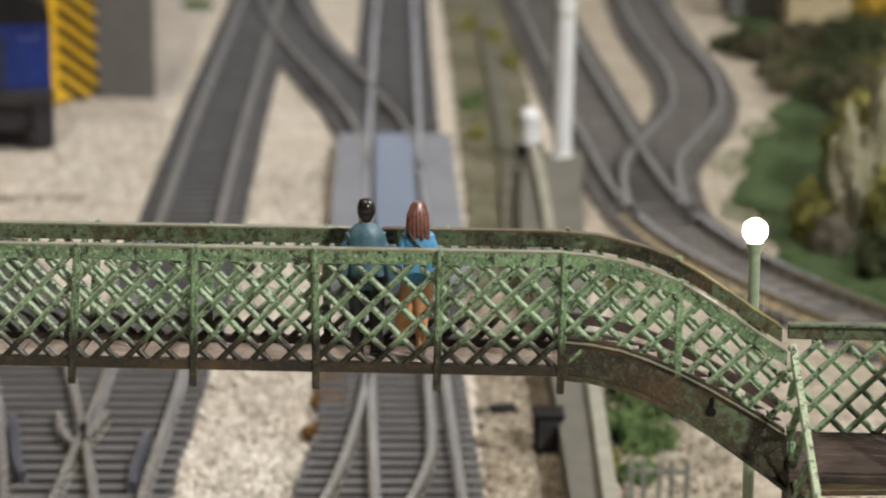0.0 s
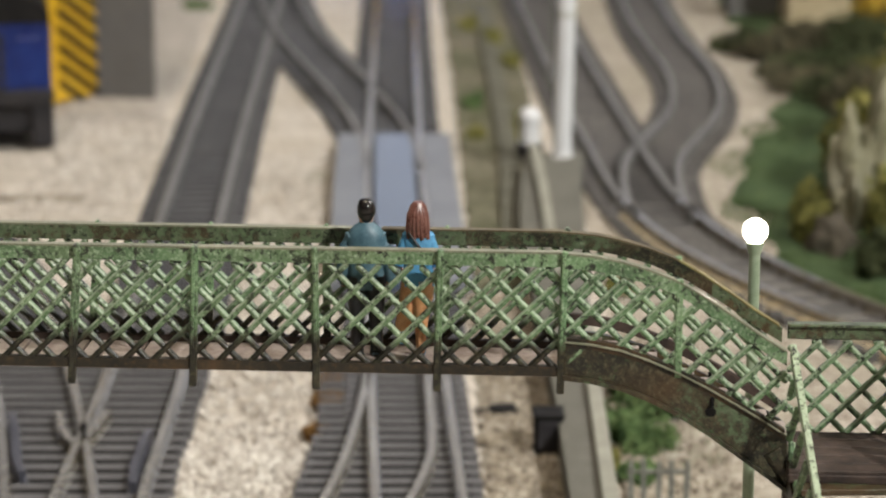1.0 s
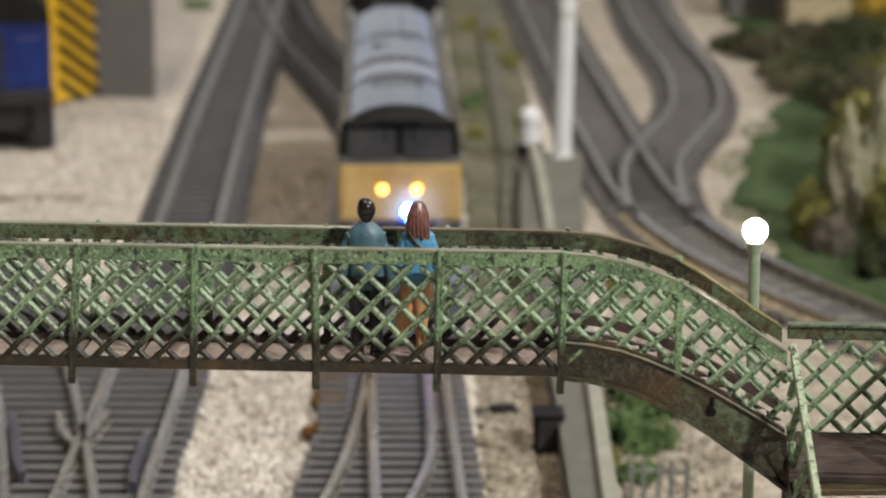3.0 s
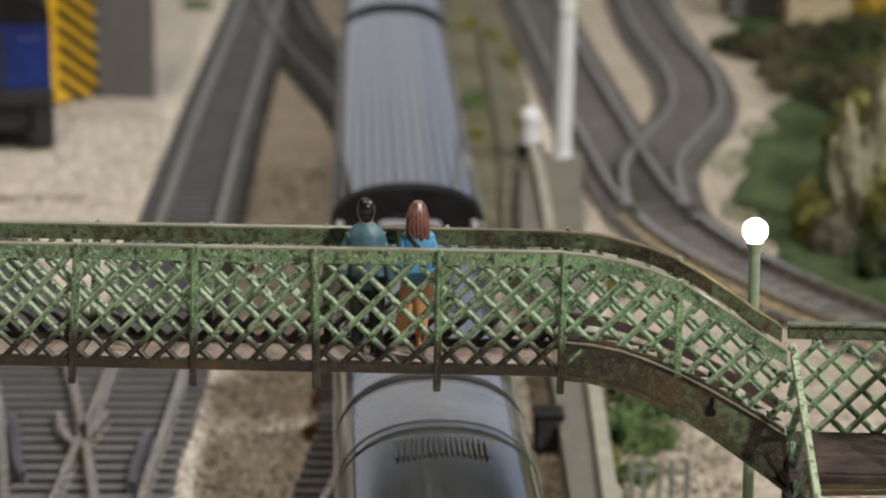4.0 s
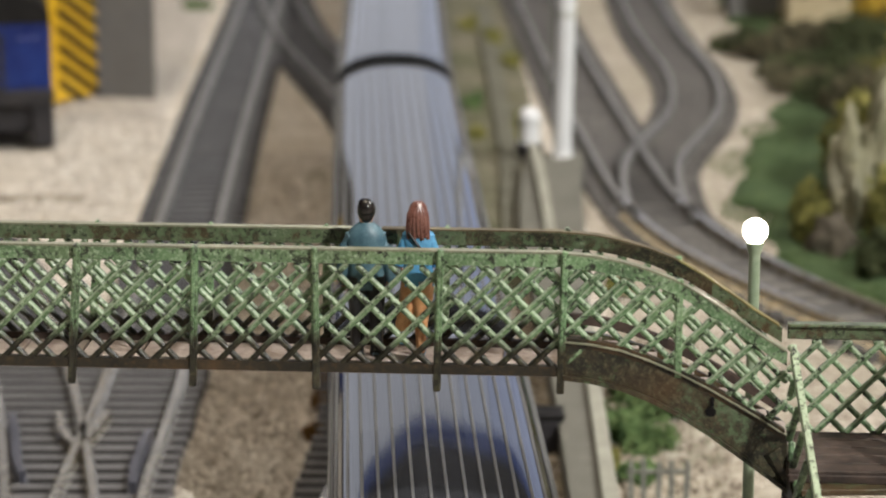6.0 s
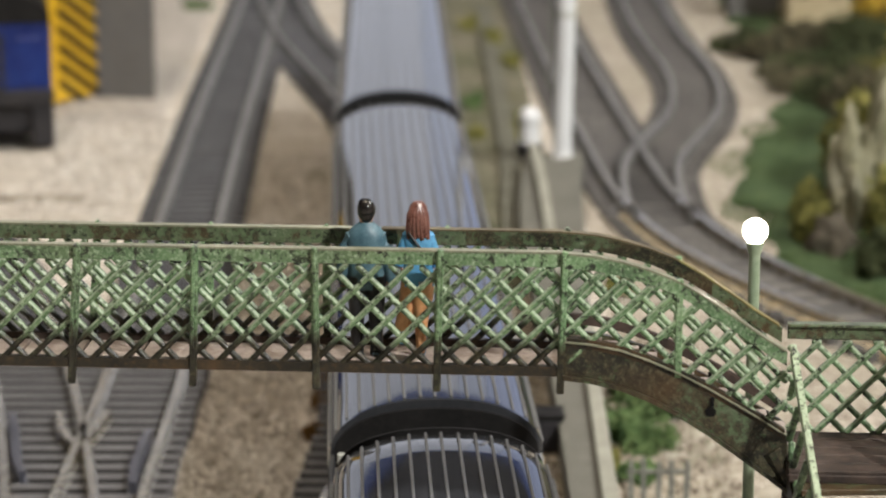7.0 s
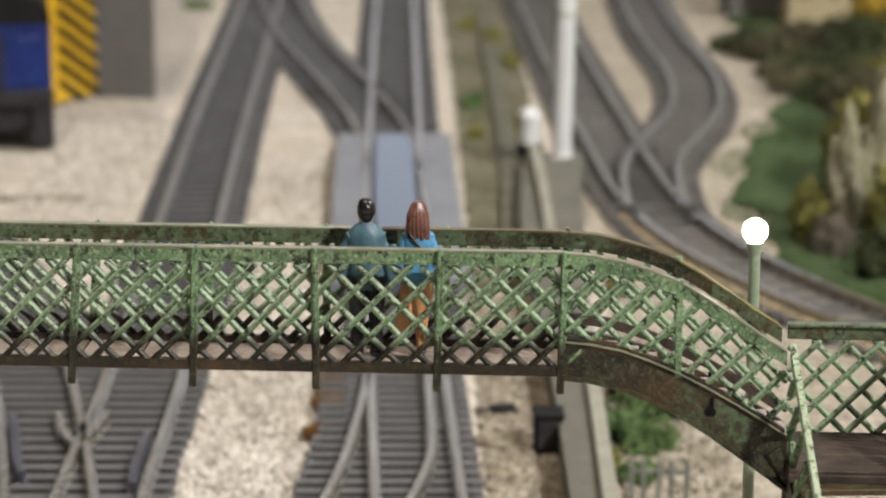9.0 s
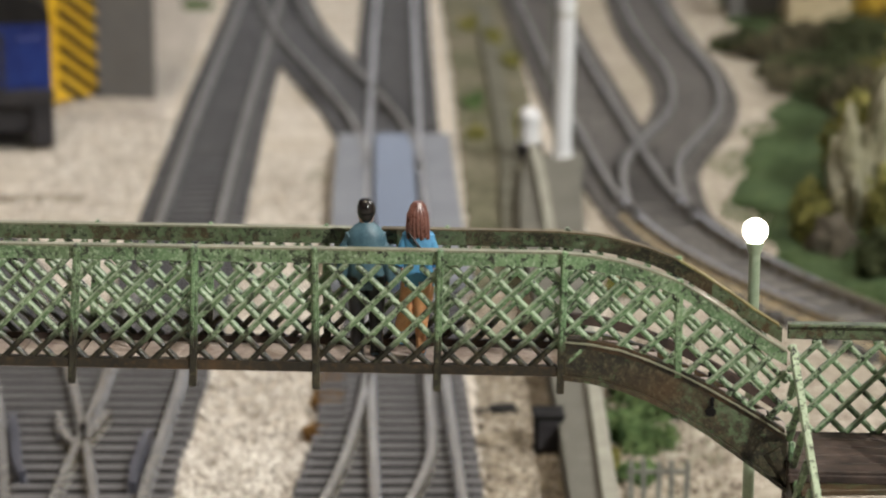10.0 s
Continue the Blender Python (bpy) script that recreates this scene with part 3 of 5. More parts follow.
def bar_mesh(length, lean, mat):
    """A cast bar with rounded edges; its upper front bevels have light painted in as paler green."""
    key = (round(length * 4), lean, mat.name)
    if key not in BAR_MESH:
        bm = bmesh.new()
        box(bm, 0, 0, 0, length - 0.2, 1.0, 0.82, 0.26, m=Matrix.Rotation(-lean * radians(45), 4, "Y"))
        # upper bevels facing the viewer take the lightened paint as their highlight
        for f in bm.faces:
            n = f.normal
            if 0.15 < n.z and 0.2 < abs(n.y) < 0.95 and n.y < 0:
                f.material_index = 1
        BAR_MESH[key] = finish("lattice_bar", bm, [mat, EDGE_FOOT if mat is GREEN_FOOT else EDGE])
    return BAR_MESH[key]


def rail_strip(bm, zs, w, th, high, start=-51.2 - END, stop=END):
    """A flat bar set on edge that follows zs(s) along the bridge."""
    s, rings = start, []
    while s <= stop + 0.01:
        z = zs(s)
        rings.append([(s, w - th / 2, z - high), (s, w + th / 2, z - high), (s, w + th / 2, z), (s, w - th / 2, z)])
        s += 1.2
    loft(bm, rings)


def parapet(bridge, w, outward):
    paint = GREEN if outward > 0 else GREEN_FAR
    bm = bmesh.new()
    rail_strip(bm, lambda s: band_top(s), w, 1.3, 1.9 if outward > 0 else 2.1)
    side = part("parapet", bm, paint, bridge, "green parapet with a flat top rail")
    if outward < 0:
        bm = bmesh.new()
        rail_strip(bm, lambda s: band_top(s) - 0.1, w, 1.36, 2.02, 20.0, 55.0)
        part("rusted_band", bm, GREEN_ARCH, side, "rusted stretch of the top rail")
    # the pale caps put the light on the rail's top face into their colour
    caps = [(-51.2 - END, END, RAIL_CAP, "pale top edge of the rail with its light painted in")] if outward > 0 else [
        (-51.2 - END, 8.0, RAIL_CAP, "pale top edge of the rail with its light painted in"), (8.0, 50.0, RAIL_CAP_RUST, "rusted edge of the top rail"), (50.0, END, RAIL_CAP_MOSS, "mossy yellowish edge of the top rail")]
    for c0, c1, cap, words in caps:
        bm = bmesh.new()
        rail_strip(bm, lambda s: band_top(s) + 0.2, w, 1.5, 0.26, c0, c1)
        part("rail_cap", bm, cap, side, words)
    bm = bmesh.new()
    rail_strip(bm, lambda s: band_low(s) + 0.9, w, 1.25, 1.4)
    part("bottom_rail", bm, RUST if outward > 0 else BROWN_DECK, side, "rusted bottom rail")
    # lattice, drawn over the whole length of the band
    for lean in (1, -1):
        c = -153.1 if lean > 0 else -150.2
        while c < 110.0:
            run, u = [], 0.0
            while u < 40.0:
                s, z = c + lean * u, 60.0 + u
                if -51.2 - END < s < END and band_low(s) - 0.3 <= z <= band_top(s) - 1.8:
                    run.append((s, z))
                u += 0.25
            if len(run) > 5:
                (sa, za), (sb, zb) = run[0], run[-1]
                mid = ((sa + sb) / 2, (za + zb) / 2)
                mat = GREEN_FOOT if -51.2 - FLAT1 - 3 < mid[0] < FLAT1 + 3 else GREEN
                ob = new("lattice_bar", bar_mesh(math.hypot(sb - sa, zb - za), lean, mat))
                ob.parent = side
                ob.matrix_basis = at_mm(mid[0] + rng.uniform(-0.1, 0.1), w - lean * 0.12, mid[1], ry=rng.uniform(-1.4, 1.4))
            c += 4.36
    for k in range(-5, 3):
        s = {-2: -33.6, -1: -16.9}.get(k, 17.05 * k)
        bm = bmesh.new()
        lean = {-2: 4.4, -1: 2.0, 0: -0.3, 1: 1.4, 2: 1.4}.get(k, 0.5)
        tilt = Matrix.Rotation(radians(lean), 4, "Y")
        box(bm, 0, 0, (TOP + 73.9) / 2, 1.05, 1.2, TOP + 0.5 - 73.9, 0.2, m=tilt)
        box(bm, 0, -outward * 0.5, (TOP + 79) / 2 + 0.4, 0.5, 1.2, TOP - 79, 0.12, m=tilt)
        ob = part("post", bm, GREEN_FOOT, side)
        ob.matrix_basis = at_mm(s, w - 0.45 * outward, 0)
    for s in (50.0, -101.2):
        bm = bmesh.new()
        box(bm, 0, 0, (band_top(s) + band_low(s)) / 2, 1.0, 1.0, band_top(s) - band_low(s) + 1, 0.15)
        ob = part("post", bm, GREEN, side)
        ob.matrix_basis = at_mm(s, w - 0.2 * outward, 0)
    # curved girder plates under both ends
    for flip in (False, True):
        bm = bmesh.new()
        rings, s = [], FLAT1
        while s <= END + 0.01:
            x = -51.2 - s if flip else s
            lo, hi = drop(s, ARCH_UNDER), drop(s, ARCH_LOW) + (0.3 if outward > 0 else -1.6)
            rings.append([(x, w - 0.7, lo), (x, w + 0.7, lo), (x, w + 0.5, hi), (x, w - 0.5, hi)])
            s += 1.0
        loft(bm, rings)
        rings = [[(p[0][0], w - 1.3, p[0][2] - 0.35), (p[0][0], w + 1.3, p[0][2] - 0.35), (p[0][0], w + 1.3, p[0][2] + 0.35), (p[0][0], w - 1.3, p[0][2] + 0.35)] for p in rings]
        loft(bm, rings)
        part("arch_girder", bm, GREEN_ARCH, side, "rusty curved girder with flaking green paint")
        if outward > 0:
            bm = bmesh.new()
            loft(bm, [[(p[0][0], w - 1.0, drop(abs(p[0][0] + 25.6) - 25.6, ARCH_LOW) + 0.2), (p[0][0], w + 0.4, drop(abs(p[0][0] + 25.6) - 25.6, ARCH_LOW) + 0.2), (p[0][0], w + 0.4, drop(abs(p[0][0] + 25.6) - 25.6, ARCH_LOW) + 0.42), (p[0][0], w - 1.0, drop(abs(p[0][0] + 25.6) - 25.6, ARCH_LOW) + 0.42)] for p in rings])
            part("girder_lip", bm, RAIL_CAP, side, "pale chipped lip along the girder")
    bm = bmesh.new()
    for s, z in ((54.6, 71.6),):
        tube(bm, (s, w - 1.0, z), (s, w - 0.3, z + 0.2), 0.75, 0.55, 10)
        box(bm, s + 0.2, w - 0.8, z + 1.4, 0.5, 0.4, 1.3, 0.1)
    part("bolt", bm, BLACK, side, "black bolt with a flaking washer")
    return side


def footbridge():
    bridge = thing("footbridge", "old green lattice footbridge with rusty girders and curved flights", "footbridge", at=BRIDGE)
    for w, out in ((0.0, 1), (WIDE, -1)):
        parapet(bridge, w, out)
    # deck boards of the level span
    s = -51.2 - FLAT1
    while s < FLAT1:
        bm = bmesh.new()
        box(bm, s + 4.2, WIDE / 2, 76.1, 8.3, WIDE - 1.4, 0.9, 0.12)
        part("deck_board", bm, DECK, bridge)
        s += 8.55
    # treads of the curved flights
    for flip in (False, True):
        s = FLAT1
        while s < END - 2:
            bm = bmesh.new()
            x = -51.2 - s if flip else s
            z = drop(s + 1.3, ARCH_LOW) - 2.8
            box(bm, x + (-1.3 if flip else 1.3), WIDE / 2, z, 2.7, WIDE - 1.6, 1.6, 0.15)
            part("tread", bm, DECK, bridge)
            s += 2.6
    # landing
    for flip in (False, True):
        m = -1 if flip else 1
        base = -25.6

        def X(s):
            return base + m * (s - base)
        bm = bmesh.new()
        box(bm, X(74.6), 4.2, 63.6, 19.0, 18.6, 1.4, 0.25)
        landing = part("landing", bm, BROWN_DECK, bridge, "rust-brown landing floor")
        for k in range(5):
            bm = bmesh.new()
            box(bm, X(74.6), -3.2 + 3.7 * k, 64.5, 18.6, 3.5, 0.5, 0.1)
            part("floor_board", bm, BROWN_DECK, landing)
        # far and outer railings of the landing
        for (ax, aw, bx, bw) in ((65.6, 13.4, 84.2, 13.4), (84.2, 13.4, 84.2, -4.0)):
            bm = bmesh.new()
            horiz = aw == bw
            length = abs(bx - ax) if horiz else abs(bw - aw)
            cx, cw = (ax + bx) / 2, (aw + bw) / 2
            turn = Matrix.Rotation(0 if horiz else radians(90), 4, "Z")
            box(bm, X(cx), cw, 79.4, length, 1.0, 1.9, 0.15, m=turn)
            box(bm, X(cx), cw, 80.5, length, 2.0, 0.5, 0.12, m=turn)
            rail = part("railing", bm, GREEN_FAR, bridge, "green lattice railing of the landing")
            for lean in (1, -1):
                c = -22.0
                while c < length + 20:
                    run = [(c + lean * u * 0.25, u * 0.25) for u in range(56) if 0 <= c + lean * u * 0.25 <= length]
                    if len(run) > 5:
                        (a0, z0), (a1, z1) = run[0], run[-1]
                        mid = (a0 + a1) / 2 - length / 2
                        ob = new("lattice_bar", bar_mesh(math.hypot(a1 - a0, z1 - z0), lean, GREEN))
                        ob.parent = rail
                        ob.matrix_basis = at_mm(X(cx) + (mid if horiz else 0), cw + (0 if horiz else mid) - lean * 0.2, 64.6 + (z0 + z1) / 2, rz=0 if horiz else 90, ry=0)
                    c += 4.36
        # flight of stairs towards the viewer
        rise, going = 2.3, 3.3
        pivot = Matrix.Translation((X(65.6) * MM, 0.0004, 0))
        skew = pivot @ Matrix.Rotation(radians(6.8 * m), 4, "Z") @ pivot.inverted()
        for k in range(27):
            bm = bmesh.new()
            box(bm, X(74.6), -6.7 - going * k, 62.6 - rise * k, 17.8, 3.6, 0.9, 0.15)
            part("stair_tread", bm, BROWN_DECK if k % 2 else GREEN_ARCH, bridge).matrix_basis = skew
        for sx in (65.6, 83.6):
            bm = bmesh.new()
            ang = math.atan2(rise, going)
            ln = 27 * math.hypot(rise, going)
            mrot = Matrix.Rotation(ang, 4, "X")
            cy, cz = 0.4 - 13.5 * going, 80.0 - 13.5 * rise
            box(bm, X(sx), cy, cz, 0.7, ln, 1.7, 0.15, m=mrot)
            box(bm, X(sx), cy, cz + 1.0, 0.95, ln, 0.5, 0.12, m=mrot)
            rail = part("stair_railing", bm, EDGE, bridge, "pale worn green stair handrail")
            rail.matrix_basis = skew
            bm = bmesh.new()
            box(bm, X(sx), cy, cz - 16.4, 1.2, ln, 3.4, 0.2, m=mrot)
            part("stringer", bm, GREEN_ARCH, rail)
            for lean in (1, -1):
                for k in range(-4, 26):
                    y = -2.0 - 3.75 * k
                    u0 = 0.0
                    pts = []
                    while u0 < 40:
                        yy = y + lean * u0 * 0.72
                        low = 64.6 + (yy - 0.4) * rise / going
                        z = 64.6 + (y - 0.4) * rise / going - 6 + u0 * 0.72
                        if low - 0.2 <= z <= low + 14.6 and 0.4 - 27 * going <= yy <= 0.4:
                            pts.append((yy, z))
                        u0 += 0.25
                    if len(pts) > 4:
                        (y0, z0), (y1, z1) = pts[0], pts[-1]
                        ob = new("lattice_bar", bar_mesh(math.hypot(y1 - y0, z1 - z0), lean, GREEN))
                        ob.parent = rail
                        ob.matrix_basis = at_mm(X(sx) + lean * 0.2, (y0 + y1) / 2, (z0 + z1) / 2, rz=90)
        # trestle legs
        for sx, wy in ((66.6, 0.6), (66.6, 12.0), (82.6, 0.6), (82.6, 12.0)):
            bm = bmesh.new()
            tube(bm, (X(sx), wy, 63.4), (X(sx) + m * 0.4, wy, -0.8), 1.25, 1.5, 12)
            tube(bm, (X(sx), wy, 63.2), (X(sx), wy, 60.6), 2.2, 1.4, 12)
            box(bm, X(sx) + m * 0.4, wy, -0.2, 5, 5, 1.6, 0.3)
            part("leg", bm, RUST, bridge, "dark iron column on a square foot", smooth=True)
        for wy in (0.6, 12.0):
            bm = bmesh.new()
            tube(bm, (X(67.0), wy, 50), (X(82.4), wy, 30), 0.6, 0.6, 8)
            tube(bm, (X(67.0), wy, 30), (X(82.4), wy, 50), 0.6, 0.6, 8)
            part("brace", bm, RUST, bridge)
        bm = bmesh.new()
        tube(bm, (X(63.0), 0.2, 66.0), (X(67.4), 0.2, 58.0), 1.5, 1.1, 10)
        tube(bm, (X(63.0), 12.8, 66.0), (X(67.4), 12.8, 58.0), 1.5, 1.1, 10)
        part("bracket", bm, GREEN_ARCH, bridge)



# ---- the train ----
LOCO_LEN, COACH_LEN, LAST_LEN = 217.0, 289.0, 264.0
PITCH = 300.0


def arch(w, z0, z1, n=18, flat=2.3):
    """Half a super-ellipse from (-w, z0) over the crest at z1 to (w, z0)."""
    out = []
    for i in range(n + 1):
        a = math.pi * (1 - i / n)
        c, s = math.cos(a), math.sin(a)
        out.append((w * math.copysign(abs(c) ** (2 / flat), c), z0 + (z1 - z0) * abs(s) ** (2 / flat)))
    return out


def shell(bm, rings_spec, slot=0, n=18, flat=2.3):
    """Roof skin: rings (y, half width, eaves, crest) joined lengthwise, with an underside."""
    rings = []
    for y, w, z0, z1 in rings_spec:
        rings.append([(x, y, z) for x, z in arch(w, z0, z1, n, flat)])
    loft(bm, rings, slot=slot)


def bogie(parent, y, wheelbase):
    bm = bmesh.new()
    for sx in (-1, 1):
        box(bm, sx * 12.2, y, 9.8, 2.0, wheelbase + 12, 3.6, 0.4)
        for k in (-0.5, 0.5):
            box(bm, sx * 13.0, y + k * wheelbase, 8.8, 2.4, 6.0, 4.2, 0.6)
        box(bm, sx * 12.6, y, 8.0, 2.2, 9.0, 3.4, 0.5)
    box(bm, 0, y, 10.6, 24, 10, 2.6, 0.4)
    frame_part = part("bogie", bm, UNDERFRAME, parent, "black bogie frame")
    for k in (-0.5, 0.5):
        bm = bmesh.new()
        for sx in (-8.6, 8.6):
            tube(bm, (sx - 1.2, 0, 0), (sx + 1.2, 0, 0), 6.2, 6.2, 20)
            tube(bm, (sx - 0.4 - math.copysign(0.9, sx), 0, 0), (sx + 0.4 - math.copysign(0.9, sx), 0, 0), 7.0, 7.0, 20)
        tube(bm, (-9, 0, 0), (9, 0, 0), 1.2, 1.2, 8)
        wheel = part("wheelset", bm, RAIL_DARK, frame_part, "steel wheels on an axle", smooth=True)
        wheel.matrix_basis = at_mm(0, y + k * wheelbase, 11.25)


def buffers(parent, y, out):
    for sx in (-11.5, 11.5):
        bm = bmesh.new()
        tube(bm, (sx, y, 17.0), (sx, y + out * 4.5, 17.0), 1.3, 1.1, 12)
        tube(bm, (sx, y + out * 4.2, 17.0), (sx, y + out * 5.2, 17.0), 3.0, 2.8, 16)
        part("buffer", bm, RAIL_OLD, parent, "grey steel round buffer", smooth=True)


def coach(L):
    """A ribbed-roof coach, its leading end at y = 0 and its body running towards +y."""
    car = thing("passenger_coach", "blue-grey passenger coach with a long ribbed grey roof", "railway coach", "coaches of the train")
    bm = bmesh.new()
    rings = []
    for y, w in ((1.2, 16.6), (2.2, 17.4), (6, 17.9), (L - 6, 17.9), (L - 2.2, 17.4), (L - 1.2, 16.6)):
        rings.append([(-w + 1.2, y, 13), (w - 1.2, y, 13), (w, y, 22), (w, y, 40), (w - 0.5, y, 44.2), (-w + 0.5, y, 44.2), (-w, y, 40), (-w, y, 22)])
    loft(bm, rings)
    part("body", bm, COACH_BLUE, car, "blue-grey coach body side")
    bm = bmesh.new()
    shell(bm, [(0.0, 17.66, 43.4, 52.78), (1.2, 17.7, 43.4, 52.8), (14, 17.7, 43.4, 52.8), (17, 17.7, 43.4, 52.8), (L - 17, 17.7, 43.4, 52.8), (L - 14, 17.7, 43.4, 52.8), (L - 6, 17.4, 43.4, 52.2), (L - 2.2, 16.8, 43.3, 50.8), (L - 0.3, 15.6, 43.6, 48.8)], n=56, flat=2.25)
    roof = part("roof", bm, ROOF, car, "satin grey roof", smooth=True)
    prof = arch(17.7, 43.4, 52.8, 400, 2.25)
    acc, picks, nxt = 0.0, [], 1.4
    for a, b in zip(prof, prof[1:]):
        acc += math.hypot(b[0] - a[0], b[1] - a[1])
        if acc >= nxt:
            picks.append((a, b))
            nxt += 2.6
    for a, b in picks:
        ang = math.atan2(b[1] - a[1], b[0] - a[0])
        bm = bmesh.new()
        box(bm, 0, L / 2 - 3, 0.02, 0.5, L - 9, 0.5, 0.14)
        rib = part("roof_rib", bm, ROOF_RIB, roof)
        rib.matrix_basis = at_mm(a[0], 0, a[1], ry=-math.degrees(ang))
    for end, out in ((-0.05, -1), (L - 0.25, 1)):
        bm = bmesh.new()
        pts = [(x, z) for x, z in arch(16.9, 43.4, 51.4, 24, 2.25)]
        ring = pts + [(15.6, 13.4), (-15.6, 13.4)]
        loft(bm, [[(x, end, z) for x, z in ring], [(x, end + out * 0.5, z) for x, z in ring]])
        part("end_wall", bm, BLACK, car, "black coach end")
        bm = bmesh.new()
        box(bm, 0, end + out * 0.9, 29, 13.0, 1.6, 30, 0.6)
        box(bm, 0, end + out * 1.2, 44.6, 9.6, 1.3, 1.8, 0.4)
        part("gangway", bm, BLACK, car, "black corridor connection")
        for sx in (-15.6, 15.6):
            bm = bmesh.new()
            box(bm, sx, end + out * 0.75, 32.5, 1.7, 0.7, 23, 0.25)
            part("corner_strip", bm, CREAM, car, "pale corner handrail strip")
        buffers(car, end, out * 0.3)
    for sx in (-1, 1):
        bm = bmesh.new()
        box(bm, sx * 17.95, L / 2, 32.5, 0.35, L - 26, 7.5, 0.1)
        part("window_band", bm, WINDSCREEN, car, "dark smoked window band")
        bm = bmesh.new()
        box(bm, sx * 18.0, L / 2, 40.0, 0.3, L - 12, 0.9, 0.08)
        part("cantrail_stripe", bm, CREAM, car, "thin pale stripe under the eaves")
    bm = bmesh.new()
    box(bm, 0, L / 2, 12.2, 26, L * 0.4, 7.5, 0.8)
    box(bm, 0, L / 2, 14.4, 30, L - 8, 1.8, 0.3)
    part("underframe", bm, UNDERFRAME, car, "sooty underframe with equipment boxes")
    for y in (44, L - 44):
        bogie(car, y, 34)
    return car


def locomotive():
    loco = thing("diesel_locomotive", "grey diesel locomotive with a yellow nose and lit headlamps", "locomotive")
    L = LOCO_LEN
    bm = bmesh.new()
    rings = []
    for y, w in ((0.9, 15.6), (1.8, 16.5), (4, 17.0), (L - 4, 17.0), (L - 1.8, 16.5), (L - 0.9, 15.6)):
        rings.append([(-w + 0.8, y, 13.5), (w - 0.8, y, 13.5), (w, y, 20), (w, y, 37.2), (-w, y, 37.2), (-w, y, 20)])
    loft(bm, rings)
    part("body", bm, GREY_LOCO, loco, "grey locomotive body side")
    # roof in sections; the lighter grey ones carry a bright reflection in their paint
    spec = [(0, 4.6, 15.9, 44.6, 2.4, BLACK), (4.6, 10, 16.6, 48.2, 0, BLACK), (10, 58, 17.0, 50.2, 0, GREY_PANEL), (58, 60.5, 17.0, 50.7, 0, GREY_PANEL), (60.5, 63, 16.9, 50.4, 0, UNDERFRAME),
            (63, 87, 17.0, 50.4, 0, GREY_LOCO), (87, 90, 16.9, 50.9, 0, UNDERFRAME), (90, 100, 17.0, 50.5, 0, GREY_LOCO), (100, 134, 17.0, 50.5, 0, GREY_PANEL), (134, 137, 16.9, 50.7, 0, UNDERFRAME),
            (137, 200, 17.0, 50.3, 0, GREY_PANEL), (200, L, 16.4, 48.6, 0, GREY_LOCO)]
    for y0, y1, w, crest, lift, mat in spec:
        bm = bmesh.new()
        low = 37.0
        if y0 == 0:
            shell(bm, [(1.6, 15.6, 45.6, 46.4), (4.7, 16.4, 42.0, 48.0)])
        elif y1 == L:
            shell(bm, [(y0, 17.0, low, 50.2), (y1 - 5, 16.8, low, 49.4), (y1 - 0.8, 15.8, low, 47.2)])
        elif y0 == 4.6:
            shell(bm, [(4.6, 16.4, low, 48.0), (8, 16.8, low, 49.6), (10.2, 16.98, low, 50.15)])
        else:
            shell(bm, [(y0, w, low, crest), (y1, w, low, crest)])
        part("roof_section", bm, mat, loco, smooth=True)
    for y0, y1, count in ((44, 53, 17), (139, 146, 9)):
        for k in range(count):
            bm = bmesh.new()
            x = -7.2 + 14.4 * k / (count - 1)
            box(bm, x, (y0 + y1) / 2, 50.42 - 0.012 * x * x, 0.4, y1 - y0, 0.45, 0.1)
            part("grille_slat", bm, SHOULDER, loco)
    for y0, sx, w in ((116, -4.0, 6.5), (128, 3.0, 4.0)):
        bm = bmesh.new()
        box(bm, sx, y0, 49.9, w, 3.5, 1.0, 0.3)
        part("exhaust_port", bm, UNDERFRAME, loco, "small dark roof hatch")
    for sx in (-12.0, 2.6, 12.0):
        bm = bmesh.new()
        box(bm, sx, 168, 50.45 - 0.022 * sx * sx, 0.4, 62, 0.5, 0.1)
        part("roof_seam", bm, UNDERFRAME, loco)
    # cab front
    bm = bmesh.new()
    ring = lambda y, w, z0, z1: [(-w, y, z0), (w, y, z0), (w, y, z1), (-w, y, z1)]
    loft(bm, [ring(3.0, 16.9, 19.0, 35.4), ring(0.9, 16.6, 19.4, 35.0), ring(0.0, 15.4, 20.2, 34.6)])
    front = part("nose_panel", bm, NOSE, loco, "bright yellow warning panel")
    bm = bmesh.new()
    loft(bm, [[(-16.4, 0.9, 34.8), (16.4, 0.9, 34.8), (16.4, 5, 34.8), (-16.4, 5, 34.8)], [(-15.6, 3.2, 46.6), (15.6, 3.2, 46.6), (15.6, 5, 46.6), (-15.6, 5, 46.6)]])
    cab = part("windscreen_surround", bm, BLACK, loco, "black windscreen surround")
    tilt = Matrix.Rotation(-math.atan2(2.3, 10.0), 4, "X")
    for sx in (-7.6, 7.6):
        bm = bmesh.new()
        box(bm, sx, 1.75, 40.4, 12.6, 0.5, 8.4, 0.2, m=tilt)
        part("windscreen", bm, WINDSCREEN, cab, "dark glossy cab window")
        bm = bmesh.new()
        box(bm, sx * 0.5, 1.4, 43.0, 0.35, 0.35, 4.0, 0.1, m=Matrix.Rotation(radians(12), 4, "Y"))
        part("wiper", bm, BLACK, cab)
    bm = bmesh.new()
    box(bm, 0, 1.2, 47.0, 12, 2.2, 1.8, 0.5)
    part("route_box", bm, BLACK, cab, "black box over the windows")
    bm = bmesh.new()
    box(bm, 0, 1.6, 16.2, 31, 3.0, 5.6, 0.5)
